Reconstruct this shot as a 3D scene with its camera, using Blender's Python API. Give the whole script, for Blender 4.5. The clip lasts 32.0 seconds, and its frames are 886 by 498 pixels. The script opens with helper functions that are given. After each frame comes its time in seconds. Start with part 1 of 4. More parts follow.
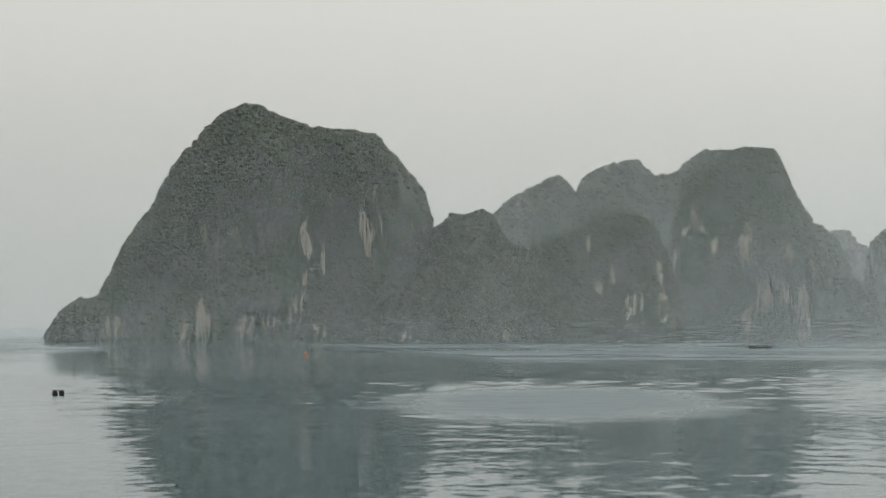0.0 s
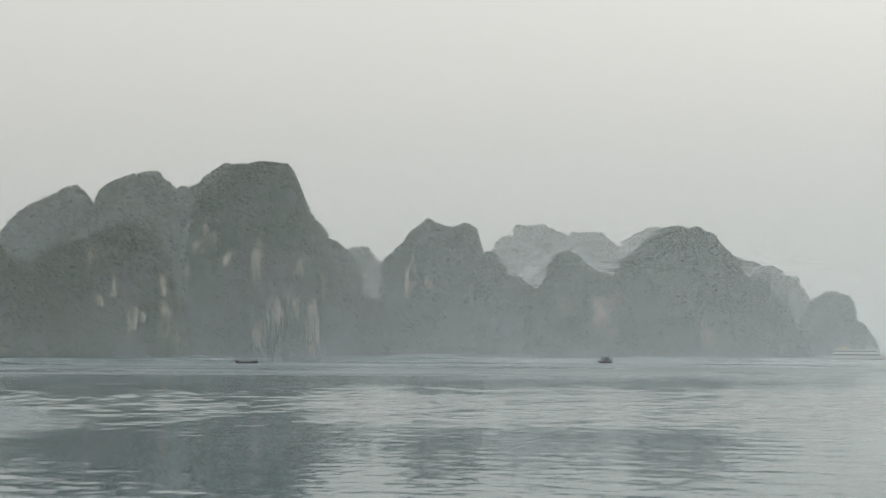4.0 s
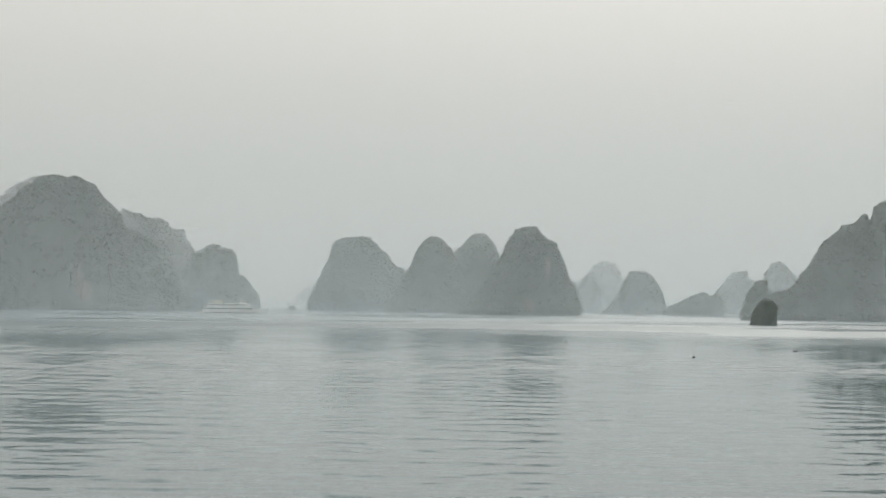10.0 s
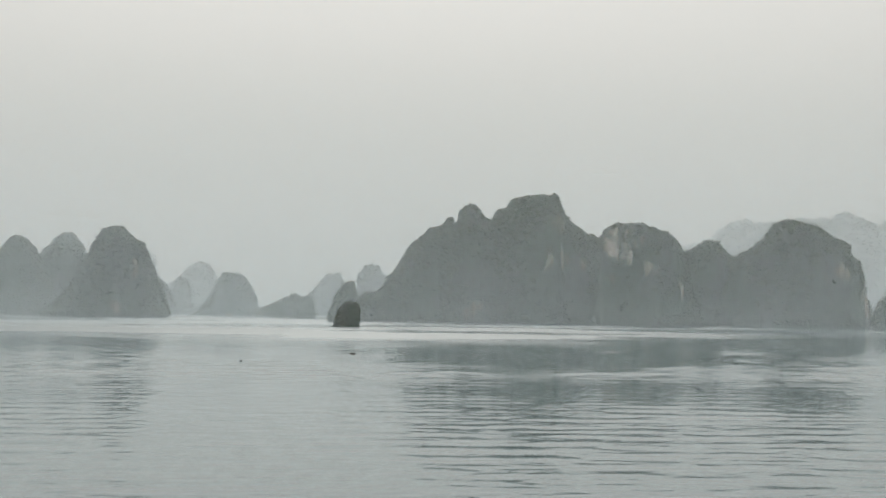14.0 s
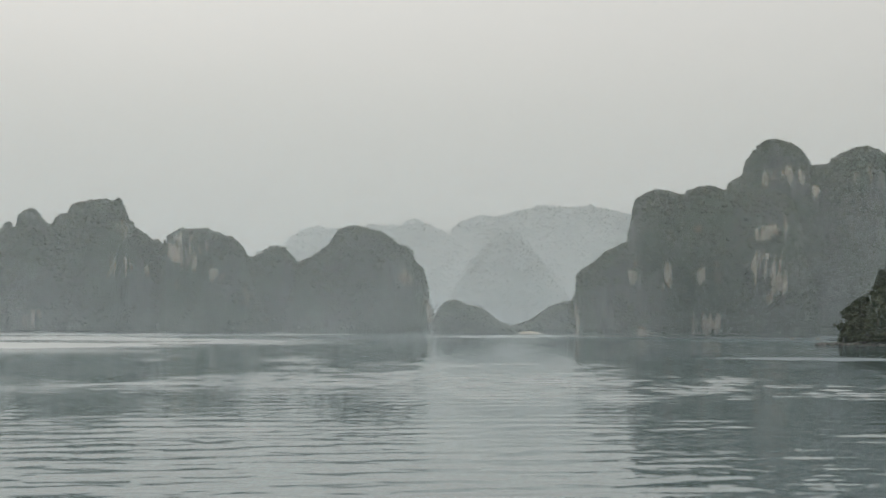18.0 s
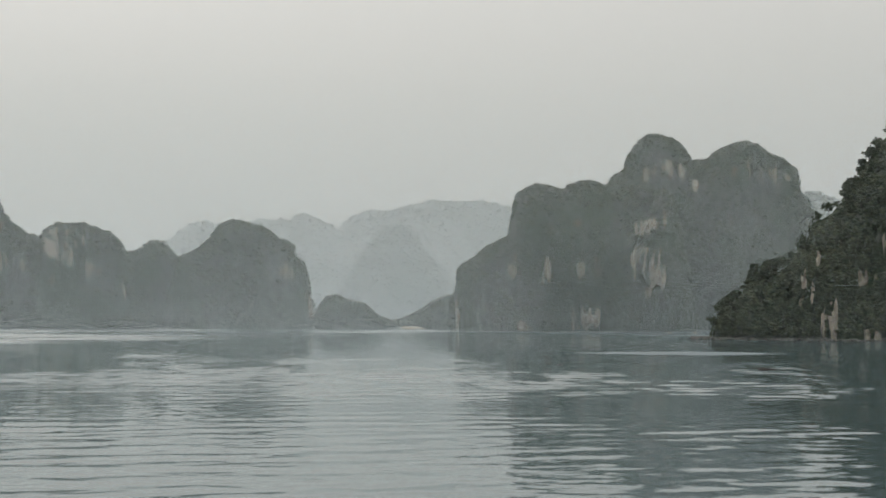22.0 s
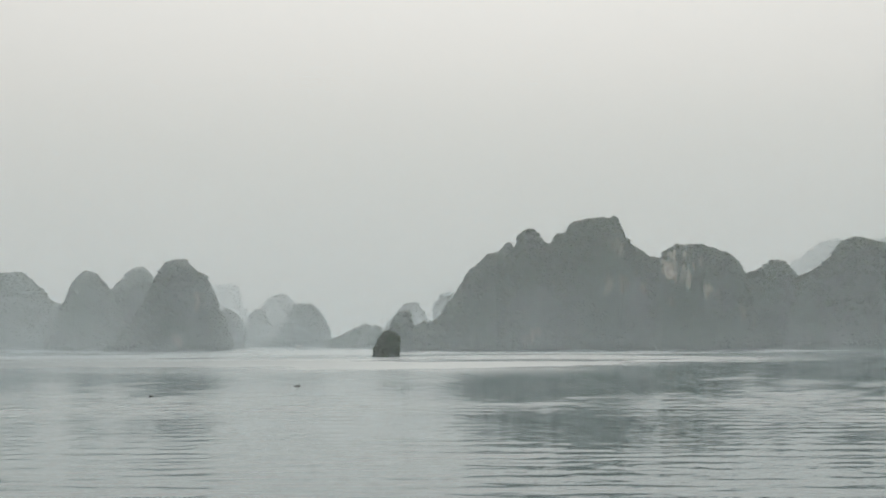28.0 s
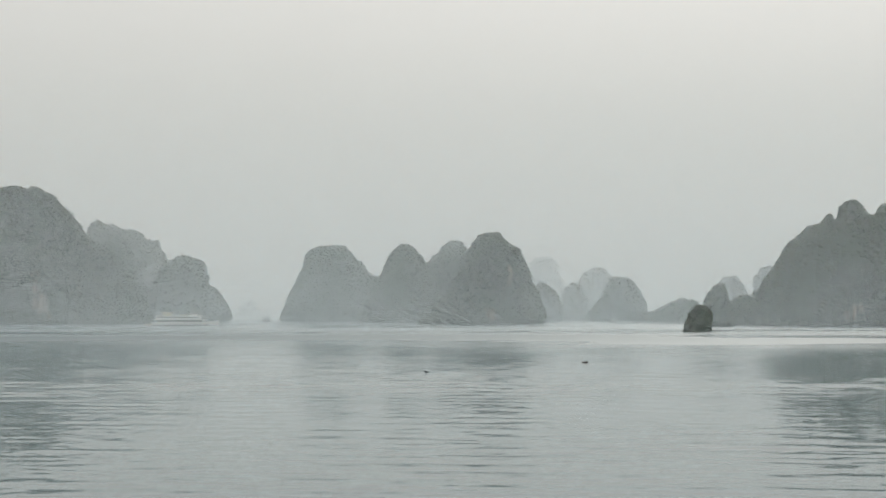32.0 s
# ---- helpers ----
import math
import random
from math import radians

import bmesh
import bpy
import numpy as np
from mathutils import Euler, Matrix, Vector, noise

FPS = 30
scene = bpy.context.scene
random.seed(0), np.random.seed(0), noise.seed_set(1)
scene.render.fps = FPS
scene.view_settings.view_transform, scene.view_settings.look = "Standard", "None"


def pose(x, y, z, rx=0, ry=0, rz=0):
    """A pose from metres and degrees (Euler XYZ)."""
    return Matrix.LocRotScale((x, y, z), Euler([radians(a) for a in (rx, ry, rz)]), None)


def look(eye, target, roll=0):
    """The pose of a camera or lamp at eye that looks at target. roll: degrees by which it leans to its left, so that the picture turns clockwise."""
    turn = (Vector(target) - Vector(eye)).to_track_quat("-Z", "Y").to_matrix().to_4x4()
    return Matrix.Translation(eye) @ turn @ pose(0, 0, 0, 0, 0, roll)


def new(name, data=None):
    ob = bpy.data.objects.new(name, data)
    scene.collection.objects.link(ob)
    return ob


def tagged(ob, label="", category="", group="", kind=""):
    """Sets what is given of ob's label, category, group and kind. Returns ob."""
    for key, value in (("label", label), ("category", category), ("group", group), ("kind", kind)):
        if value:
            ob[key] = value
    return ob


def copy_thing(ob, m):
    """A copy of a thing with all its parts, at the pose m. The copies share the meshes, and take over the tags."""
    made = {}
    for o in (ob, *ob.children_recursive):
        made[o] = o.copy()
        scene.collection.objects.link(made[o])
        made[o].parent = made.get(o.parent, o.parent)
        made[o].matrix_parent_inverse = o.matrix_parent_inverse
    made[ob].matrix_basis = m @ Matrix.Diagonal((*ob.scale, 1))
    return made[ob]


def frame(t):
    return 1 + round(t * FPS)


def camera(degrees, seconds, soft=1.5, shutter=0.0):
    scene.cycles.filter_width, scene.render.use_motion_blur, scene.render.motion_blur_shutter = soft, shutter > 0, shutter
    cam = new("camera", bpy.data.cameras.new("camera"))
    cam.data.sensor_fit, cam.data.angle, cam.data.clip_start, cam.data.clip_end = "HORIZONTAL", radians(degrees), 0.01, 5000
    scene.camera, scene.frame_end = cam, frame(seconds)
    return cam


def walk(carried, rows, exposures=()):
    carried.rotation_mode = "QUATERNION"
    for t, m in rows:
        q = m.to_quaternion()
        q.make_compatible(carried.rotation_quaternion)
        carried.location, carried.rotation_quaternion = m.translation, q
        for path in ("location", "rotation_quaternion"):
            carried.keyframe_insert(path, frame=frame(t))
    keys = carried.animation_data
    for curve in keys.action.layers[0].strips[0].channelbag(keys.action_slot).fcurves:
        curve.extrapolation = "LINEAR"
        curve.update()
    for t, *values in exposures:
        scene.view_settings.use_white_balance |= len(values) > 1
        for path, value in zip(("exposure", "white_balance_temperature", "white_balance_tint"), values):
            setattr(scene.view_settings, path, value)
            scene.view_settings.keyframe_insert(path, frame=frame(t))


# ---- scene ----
cam = camera(27.850, 32.0)


def aim(x, y, yaw, pitch, roll):
    """A level-headed pose on the deck, 9 m above the water; yaw runs clockwise from +y."""
    a, b = radians(yaw), radians(pitch)
    eye = Vector((x, y, 9.0))
    return look(eye, eye + Vector((math.sin(a) * math.cos(b), math.cos(a) * math.cos(b), math.sin(b))), roll)


walk(cam, [
    (0.0, aim(0.00, 0.00, -0.000, 2.430, -0.013)),
    (0.5, aim(3.68, 0.43, 2.032, 2.172, 0.008)),
    (1.0, aim(7.29, 0.99, 3.980, 2.188, 0.242)),
    (1.5, aim(10.84, 1.65, 5.490, 2.328, 0.494)),
    (2.0, aim(14.32, 2.41, 7.158, 2.241, 0.560)),
    (2.5, aim(17.73, 3.25, 9.006, 2.213, 0.511)),
    (3.0, aim(21.07, 4.16, 10.681, 2.451, 0.490)),
    (3.5, aim(24.33, 5.12, 12.358, 2.775, 0.360)),
    (5.5, aim(36.64, 9.29, 19.193, 2.576, 0.607)),
    (6.0, aim(39.52, 10.37, 20.861, 2.225, 0.677)),
    (6.5, aim(42.32, 11.43, 22.524, 1.989, 0.764)),
    (7.0, aim(45.04, 12.48, 24.212, 1.729, 0.882)),
    (7.5, aim(47.67, 13.50, 25.737, 1.633, 0.908)),
    (8.0, aim(50.23, 14.49, 27.127, 1.681, 0.856)),
    (8.5, aim(52.71, 15.44, 28.358, 1.662, 0.797)),
    (9.0, aim(55.10, 16.35, 29.578, 1.632, 0.753)),
    (9.5, aim(57.42, 17.21, 30.960, 1.589, 0.601)),
    (10.0, aim(59.65, 18.01, 32.513, 1.583, 0.598)),
    (10.5, aim(61.81, 18.75, 34.337, 1.608, 0.593)),
    (11.0, aim(63.89, 19.43, 36.010, 1.662, 0.647)),
    (11.5, aim(65.89, 20.04, 37.343, 1.754, 0.751)),
    (12.0, aim(67.82, 20.57, 38.702, 1.799, 0.803)),
    (12.5, aim(69.67, 21.04, 40.204, 1.908, 0.850)),
    (13.0, aim(71.45, 21.43, 41.784, 1.930, 0.918)),
    (13.5, aim(73.16, 21.74, 43.426, 1.825, 0.809)),
    (15.5, aim(79.33, 22.23, 49.783, 1.982, 0.532)),
    (16.0, aim(80.72, 22.17, 51.362, 2.051, 0.474)),
    (16.5, aim(82.05, 22.03, 53.172, 2.069, 0.378)),
    (17.0, aim(83.33, 21.83, 55.293, 2.082, 0.265)),
    (17.5, aim(84.56, 21.56, 57.116, 2.096, 0.271)),
    (18.0, aim(85.75, 21.22, 58.431, 2.092, 0.238)),
    (18.5, aim(86.89, 20.83, 59.560, 2.084, 0.189)),
    (19.0, aim(87.99, 20.39, 60.489, 2.081, 0.137)),
    (19.5, aim(89.06, 19.90, 61.124, 2.062, 0.164)),
    (20.0, aim(90.10, 19.38, 61.540, 2.055, 0.088)),
    (20.5, aim(91.11, 18.81, 61.724, 2.055, 0.063)),
    (21.0, aim(92.10, 18.22, 61.738, 2.020, 0.082)),
    (21.5, aim(93.08, 17.62, 61.828, 2.003, 0.027)),
    (22.0, aim(94.04, 17.00, 61.688, 1.937, 0.114)),
    (22.5, aim(94.99, 16.38, 61.358, 1.907, 0.133)),
    (23.0, aim(95.95, 15.77, 61.283, 1.877, 0.224)),
    (23.5, aim(96.91, 15.17, 61.210, 1.889, 0.211)),
    (24.0, aim(97.87, 14.61, 61.168, 1.891, 0.261)),
    (24.5, aim(98.86, 14.08, 60.248, 1.869, 0.122)),
    (26.5, aim(103.06, 12.62, 49.903, 2.700, -0.328)),
    (27.0, aim(104.21, 12.48, 46.426, 2.530, -0.407)),
    (27.5, aim(105.41, 12.46, 43.592, 2.527, -0.399)),
    (28.0, aim(106.68, 12.58, 41.258, 2.668, -0.462)),
    (28.5, aim(108.01, 12.84, 39.230, 2.774, -0.334)),
    (29.0, aim(109.42, 13.27, 37.383, 2.782, -0.318)),
    (29.5, aim(110.92, 13.88, 35.960, 2.791, -0.230)),
    (30.0, aim(112.50, 14.69, 34.808, 2.798, -0.175)),
    (30.5, aim(114.18, 15.73, 33.823, 2.804, -0.145)),
    (31.0, aim(115.97, 16.99, 33.043, 2.821, -0.097)),
    (31.5, aim(117.87, 18.52, 32.035, 2.537, -0.191)),
    (32.0, aim(119.90, 20.31, 30.852, 1.879, -0.125)),
], exposures=[(0, 0.05), (3.5, 0.04), (8, 0.0), (13.5, -0.03), (17, -0.08), (20, -0.13), (24.5, -0.13), (27, -0.04), (32, 0.0)])

# ---- sky and sun ----
SUN_YAW, SUN_UP = 44, 38
world = bpy.data.worlds.new("hazy_sky")
scene.world = world
world.use_nodes = True
wn = world.node_tree.nodes
wl = world.node_tree.links
wn.clear()
sky = wn.new("ShaderNodeTexSky")
sky.sky_type, sky.sun_disc = "NISHITA", False
sky.sun_elevation, sky.sun_rotation = radians(SUN_UP), radians(SUN_YAW)
sky.air_density, sky.dust_density, sky.ozone_density = 1.0, 9.0, 1.0
soft_sky = wn.new("ShaderNodeHueSaturation")
soft_sky.inputs["Saturation"].default_value = 0.25
overcast = wn.new("ShaderNodeMix")
overcast.data_type = "RGBA"
overcast.inputs["Factor"].default_value = 0.88
way = wn.new("ShaderNodeTexCoord")
height = wn.new("ShaderNodeSeparateXYZ")
veil = wn.new("ShaderNodeValToRGB")
for _k in range(2):
    veil.color_ramp.elements.new(0.5)
for _k, (_p, _c) in zip(veil.color_ramp.elements, ((0.0, (0.595, 0.59, 0.55)), (0.09, (0.645, 0.64, 0.60)), (0.19, (0.735, 0.735, 0.70)), (0.6, (1.0, 1.0, 0.98)))):
    _k.position, _k.color = _p, (*_c, 1)
bright = wn.new("ShaderNodeVectorMath")
bright.operation = "SCALE"
bright.inputs["Scale"].default_value = 10.6
wl.new(way.outputs["Generated"], height.inputs["Vector"])
wl.new(height.outputs["Z"], veil.inputs["Fac"])
wl.new(veil.outputs["Color"], bright.inputs[0])
wl.new(bright.outputs["Vector"], overcast.inputs["B"])
back = wn.new("ShaderNodeBackground")
back.inputs["Strength"].default_value = 0.089
wout = wn.new("ShaderNodeOutputWorld")
wl.new(sky.outputs["Color"], soft_sky.inputs["Color"])
wl.new(soft_sky.outputs["Color"], overcast.inputs["A"])
wl.new(overcast.outputs["Result"], back.inputs["Color"])
wl.new(back.outputs["Background"], wout.inputs["Surface"])

sun_data = bpy.data.lights.new("sun", "SUN")
sun_data.energy, sun_data.angle, sun_data.color = 1.75, radians(12), (1.0, 0.95, 0.87)
sun = new("sun", sun_data)
_a, _e = radians(SUN_YAW), radians(SUN_UP)
sun.matrix_world = look((math.sin(_a) * 900, math.cos(_a) * 900, math.tan(_e) * 900), (0, 0, 0))


# ---- materials ----
def material(name):
    m = bpy.data.materials.new(name)
    m.use_nodes = True
    m.node_tree.nodes.clear()
    return m, m.node_tree.nodes, m.node_tree.links


def ramp(n, stops):
    r = n.new("ShaderNodeValToRGB")
    e = r.color_ramp.elements
    while len(e) < len(stops):
        e.new(0.5)
    for k, (p, c) in zip(e, stops):
        k.position, k.color = p, (*c, 1)
    return r


def noise_at(n, l, vec, scale, detail=4, rough=0.55):
    t = n.new("ShaderNodeTexNoise")
    t.inputs["Scale"].default_value, t.inputs["Detail"].default_value, t.inputs["Roughness"].default_value = scale, detail, rough
    l.new(vec, t.inputs["Vector"])
    return t


def stretch(n, l, sx, sy, sz):
    g = n.new("ShaderNodeNewGeometry")
    m = n.new("ShaderNodeMapping")
    m.inputs["Scale"].default_value = (sx, sy, sz)
    l.new(g.outputs["Position"], m.inputs["Vector"])
    return m.outputs["Vector"]


def blend(n, l, fac, a, b, mode="MIX"):
    x = n.new("ShaderNodeMix")
    x.data_type, x.blend_type = "RGBA", mode
    for sock, val in (("Factor", fac), ("A", a), ("B", b)):
        if isinstance(val, tuple):
            x.inputs[sock].default_value = (*val, 1)
        elif isinstance(val, (int, float)):
            x.inputs[sock].default_value = val
        else:
            l.new(val, x.inputs[sock])
    return x.outputs["Result"]


def finish(n, l, colour, rough, height=None, dist=0.3, strength=1.0, metal=0.0):
    p = n.new("ShaderNodeBsdfPrincipled")
    p.inputs["Roughness"].default_value, p.inputs["Metallic"].default_value = rough, metal
    p.inputs["Specular IOR Level"].default_value = 0.25
    if isinstance(colour, tuple):
        p.inputs["Base Color"].default_value = (*colour, 1)
    else:
        l.new(colour, p.inputs["Base Color"])
    if height is not None:
        b = n.new("ShaderNodeBump")
        b.inputs["Distance"].default_value, b.inputs["Strength"].default_value = dist, strength
        l.new(height, b.inputs["Height"])
        l.new(b.outputs["Normal"], p.inputs["Normal"])
    o = n.new("ShaderNodeOutputMaterial")
    l.new(p.outputs["BSDF"], o.inputs["Surface"])


def rock_material(name, dark, mid, pale, warm, cover):
    """Weathered karst limestone: vertical drip streaks, dark lichen, ledges of scrub."""
    m, n, l = material(name)
    streak = noise_at(n, l, stretch(n, l, 0.7, 0.7, 0.05), 1.0, 6, 0.66)
    blot = noise_at(n, l, stretch(n, l, 0.05, 0.05, 0.035), 1.0, 5, 0.6)
    fine = noise_at(n, l, stretch(n, l, 0.9, 0.9, 0.35), 1.0, 5, 0.65)
    stone = ramp(n, [(0.34, dark), (0.5, mid), (0.66, pale), (0.74, warm)])
    l.new(streak.outputs["Fac"], stone.inputs["Fac"])
    lichen = ramp(n, [(cover - 0.09, (0, 0, 0)), (cover + 0.07, (1, 1, 1))])
    l.new(blot.outputs["Fac"], lichen.inputs["Fac"])
    scrub = ramp(n, [(0.35, (0.026, 0.044, 0.029)), (0.65, (0.066, 0.092, 0.054))])
    l.new(fine.outputs["Fac"], scrub.inputs["Fac"])
    c = blend(n, l, lichen.outputs["Color"], scrub.outputs["Color"], stone.outputs["Color"])
    c = blend(n, l, 0.35, c, fine.outputs["Color"], "SOFT_LIGHT")
    h = blend(n, l, 0.5, streak.outputs["Color"], fine.outputs["Color"])
    finish(n, l, c, 0.9, h, 1.4, 0.8)
    return m


ROCK = rock_material("karst_rock", (0.040, 0.050, 0.048), (0.085, 0.095, 0.092), (0.20, 0.20, 0.18), (0.30, 0.27, 0.21), 0.52)
PALE_ROCK = rock_material("bare_limestone", (0.13, 0.125, 0.11), (0.33, 0.295, 0.245), (0.50, 0.44, 0.36), (0.53, 0.43, 0.30), 0.38)
SHORE_ROCK = rock_material("tide_stained_rock", (0.04, 0.042, 0.04), (0.11, 0.11, 0.10), (0.30, 0.29, 0.26), (0.36, 0.33, 0.28), 0.34)


def leaf_material(name, low, mid, high):
    m, n, l = material(name)
    g = n.new("ShaderNodeNewGeometry")
    tone = ramp(n, [(0.0, low), (0.6, mid), (1.0, high)])
    l.new(g.outputs["Random Per Island"], tone.inputs["Fac"])
    leaf = noise_at(n, l, stretch(n, l, 1.7, 1.7, 1.7), 1.0, 4, 0.7)
    patchy = noise_at(n, l, stretch(n, l, 0.05, 0.05, 0.06), 1.0, 4, 0.6)
    dry = ramp(n, [(0.45, (0, 0, 0)), (0.7, (1, 1, 1))])
    l.new(patchy.outputs["Fac"], dry.inputs["Fac"])
    k = n.new("ShaderNodeMath")
    k.operation = "MULTIPLY"
    k.inputs[1].default_value = 0.4
    l.new(dry.outputs["Color"], k.inputs[0])
    c = blend(n, l, k.outputs[0], tone.outputs["Color"], (0.085, 0.095, 0.052))
    c = blend(n, l, 0.4, c, leaf.outputs["Color"], "OVERLAY")
    finish(n, l, c, 0.85, leaf.outputs["Fac"], 0.5, 0.8)
    return m


LEAF = leaf_material("scrub_foliage", (0.040, 0.056, 0.042), (0.070, 0.090, 0.062), (0.112, 0.126, 0.080))
BARK, _n, _l = material("grey_bark")
_r = ramp(_n, [(0.3, (0.03, 0.027, 0.022)), (0.7, (0.09, 0.08, 0.065))])
_l.new(noise_at(_n, _l, stretch(_n, _l, 3, 3, 1), 1.0).outputs["Fac"], _r.inputs["Fac"])
finish(_n, _l, _r.outputs["Color"], 0.9)


def plain(name, colour, rough=0.5, wear=0.25, metal=0.0):
    """Paint or metal with grime and wear at two scales."""
    m, n, l = material(name)
    grime = noise_at(n, l, stretch(n, l, 0.5, 0.5, 0.25), 1.0, 5)
    fine = noise_at(n, l, stretch(n, l, 5, 5, 3), 1.0, 4)
    c = blend(n, l, wear, colour, grime.outputs["Color"], "SOFT_LIGHT")
    c = blend(n, l, wear * 0.7, c, fine.outputs["Color"], "SOFT_LIGHT")
    finish(n, l, c, rough, fine.outputs["Fac"], 0.01, 0.4, metal)
    return m


WHITE = plain("white_boat_paint", (0.90, 0.90, 0.88), 0.4)
CREAM = plain("cream_paint", (0.66, 0.62, 0.52), 0.5)
DARK_GLASS = plain("tinted_window", (0.03, 0.035, 0.04), 0.12, 0.1)
DARK_WOOD = plain("tarred_wood", (0.055, 0.045, 0.038), 0.7, 0.5)
GREY_ROOF = plain("grey_tarpaulin", (0.20, 0.22, 0.23), 0.7, 0.4)
ORANGE = plain("orange_plastic", (0.75, 0.22, 0.05), 0.5)
BLACK = plain("black_plastic", (0.02, 0.02, 0.022), 0.5)
SAND = plain("pale_sand", (0.42, 0.38, 0.30), 0.95)
RED = plain("faded_red_cloth", (0.45, 0.09, 0.05), 0.8)


def water_material():
    """Calm bay water: fine ripples, ruffled in some patches and slick in others."""
    m, n, l = material("bay_water")
    ripple = noise_at(n, l, stretch(n, l, 0.8, 0.8, 1), 1.0, 3, 0.6)
    slick = noise_at(n, l, stretch(n, l, 0.0085, 0.0085, 1), 1.0, 4, 0.5)
    rough = n.new("ShaderNodeMapRange")
    rough.interpolation_type = "SMOOTHSTEP"
    for k, val in (("From Min", 0.40), ("From Max", 0.55), ("To Min", 0.17), ("To Max", 0.36)):
        rough.inputs[k].default_value = val
    l.new(slick.outputs["Fac"], rough.inputs["Value"])
    fray = noise_at(n, l, stretch(n, l, 0.06, 0.06, 1), 1.0, 4, 0.6)

    def lane(x, y, across, along, bearing, soft=0.45):
        """A frayed oval of the bay: 1 inside, 0 outside."""
        b = radians(bearing)
        g = n.new("ShaderNodeNewGeometry")
        mp = n.new("ShaderNodeMapping")
        mp.vector_type = "TEXTURE"
        mp.inputs["Location"].default_value = (x, y, 0)
        mp.inputs["Rotation"].default_value = (0, 0, -b)
        mp.inputs["Scale"].default_value = (across, along, 1)
        reach = n.new("ShaderNodeVectorMath")
        reach.operation = "LENGTH"
        wobble = n.new("ShaderNodeMath")
        wobble.operation = "MULTIPLY_ADD"
        wobble.inputs[1].default_value = 0.9
        edge = n.new("ShaderNodeMapRange")
        edge.interpolation_type = "SMOOTHSTEP"
        for k, val in (("From Min", 1.45 - soft), ("From Max", 1.45 + soft), ("To Min", 1.0), ("To Max", 0.0)):
            edge.inputs[k].default_value = val
        l.new(g.outputs["Position"], mp.inputs["Vector"])
        l.new(mp.outputs["Vector"], reach.inputs[0])
        l.new(fray.outputs["Fac"], wobble.inputs[0])
        l.new(reach.outputs["Value"], wobble.inputs[2])
        l.new(wobble.outputs[0], edge.inputs["Value"])
        return edge.outputs[0]

    def toward(fac, a, value):
        mix = n.new("ShaderNodeMix")
        l.new(fac, mix.inputs["Factor"])
        if isinstance(a, float):
            mix.inputs["A"].default_value = a
        else:
            l.new(a, mix.inputs["A"])
        if isinstance(value, float):
            mix.inputs["B"].default_value = value
        else:
            l.new(value, mix.inputs["B"])
        return mix.outputs["Result"]

    place = n.new("ShaderNodeNewGeometry")
    span = n.new("ShaderNodeVectorMath")
    span.operation = "DISTANCE"
    span.inputs[1].default_value = (75, 8, 0)
    l.new(place.outputs["Position"], span.inputs[0])
    open_bay = n.new("ShaderNodeMapRange")
    open_bay.interpolation_type = "SMOOTHSTEP"
    for k, val in (("From Min", 300.0), ("From Max", 560.0), ("To Min", 0.0), ("To Max", 1.0)):
        open_bay.inputs[k].default_value = val
    l.new(span.outputs["Value"], open_bay.inputs["Value"])
    gloss_of = toward(open_bay.outputs[0], 0.05, rough.outputs[0])
    # glassy water in the lee of the islands
    gloss_of = toward(lane(-62, 520, 62, 330, -6.5), gloss_of, 0.05)
    gloss_of = toward(lane(470, 215, 95, 260, 62), gloss_of, 0.06)
    # lanes ruffled by the wind
    gloss_of = toward(lane(14, 212, 19, 42, 4), gloss_of, 0.38)
    gloss_of = toward(lane(70, 590, 95, 24, 6), gloss_of, 0.42)
    gloss_of = toward(lane(95, 470, 75, 13, 6), gloss_of, 0.42)
    gloss_of = toward(lane(444, 150, 20, 15, 68), gloss_of, 0.36)
    centred = n.new("ShaderNodeVectorMath")
    centred.operation = "SUBTRACT"
    centred.inputs[1].default_value = (0.5, 0.5, 0.5)
    l.new(ripple.outputs["Color"], centred.inputs[0])
    flat = n.new("ShaderNodeVectorMath")
    flat.operation = "MULTIPLY"
    flat.inputs[1].default_value = (0.085, 0.085, 0)
    l.new(centred.outputs[0], flat.inputs[0])
    geo = n.new("ShaderNodeNewGeometry")
    up = n.new("ShaderNodeVectorMath")
    up.operation = "ADD"
    l.new(flat.outputs[0], up.inputs[0])
    l.new(geo.outputs["Normal"], up.inputs[1])
    unit = n.new("ShaderNodeVectorMath")
    unit.operation = "NORMALIZE"
    l.new(up.outputs[0], unit.inputs[0])
    p = n.new("ShaderNodeBsdfPrincipled")
    p.inputs["Base Color"].default_value = (0.066, 0.106, 0.118, 1)
    p.inputs["IOR"].default_value = 1.333
    l.new(gloss_of, p.inputs["Roughness"])
    l.new(unit.outputs[0], p.inputs["Normal"])
    o = n.new("ShaderNodeOutputMaterial")
    l.new(p.outputs["BSDF"], o.inputs["Surface"])
    return m


WATER = water_material()


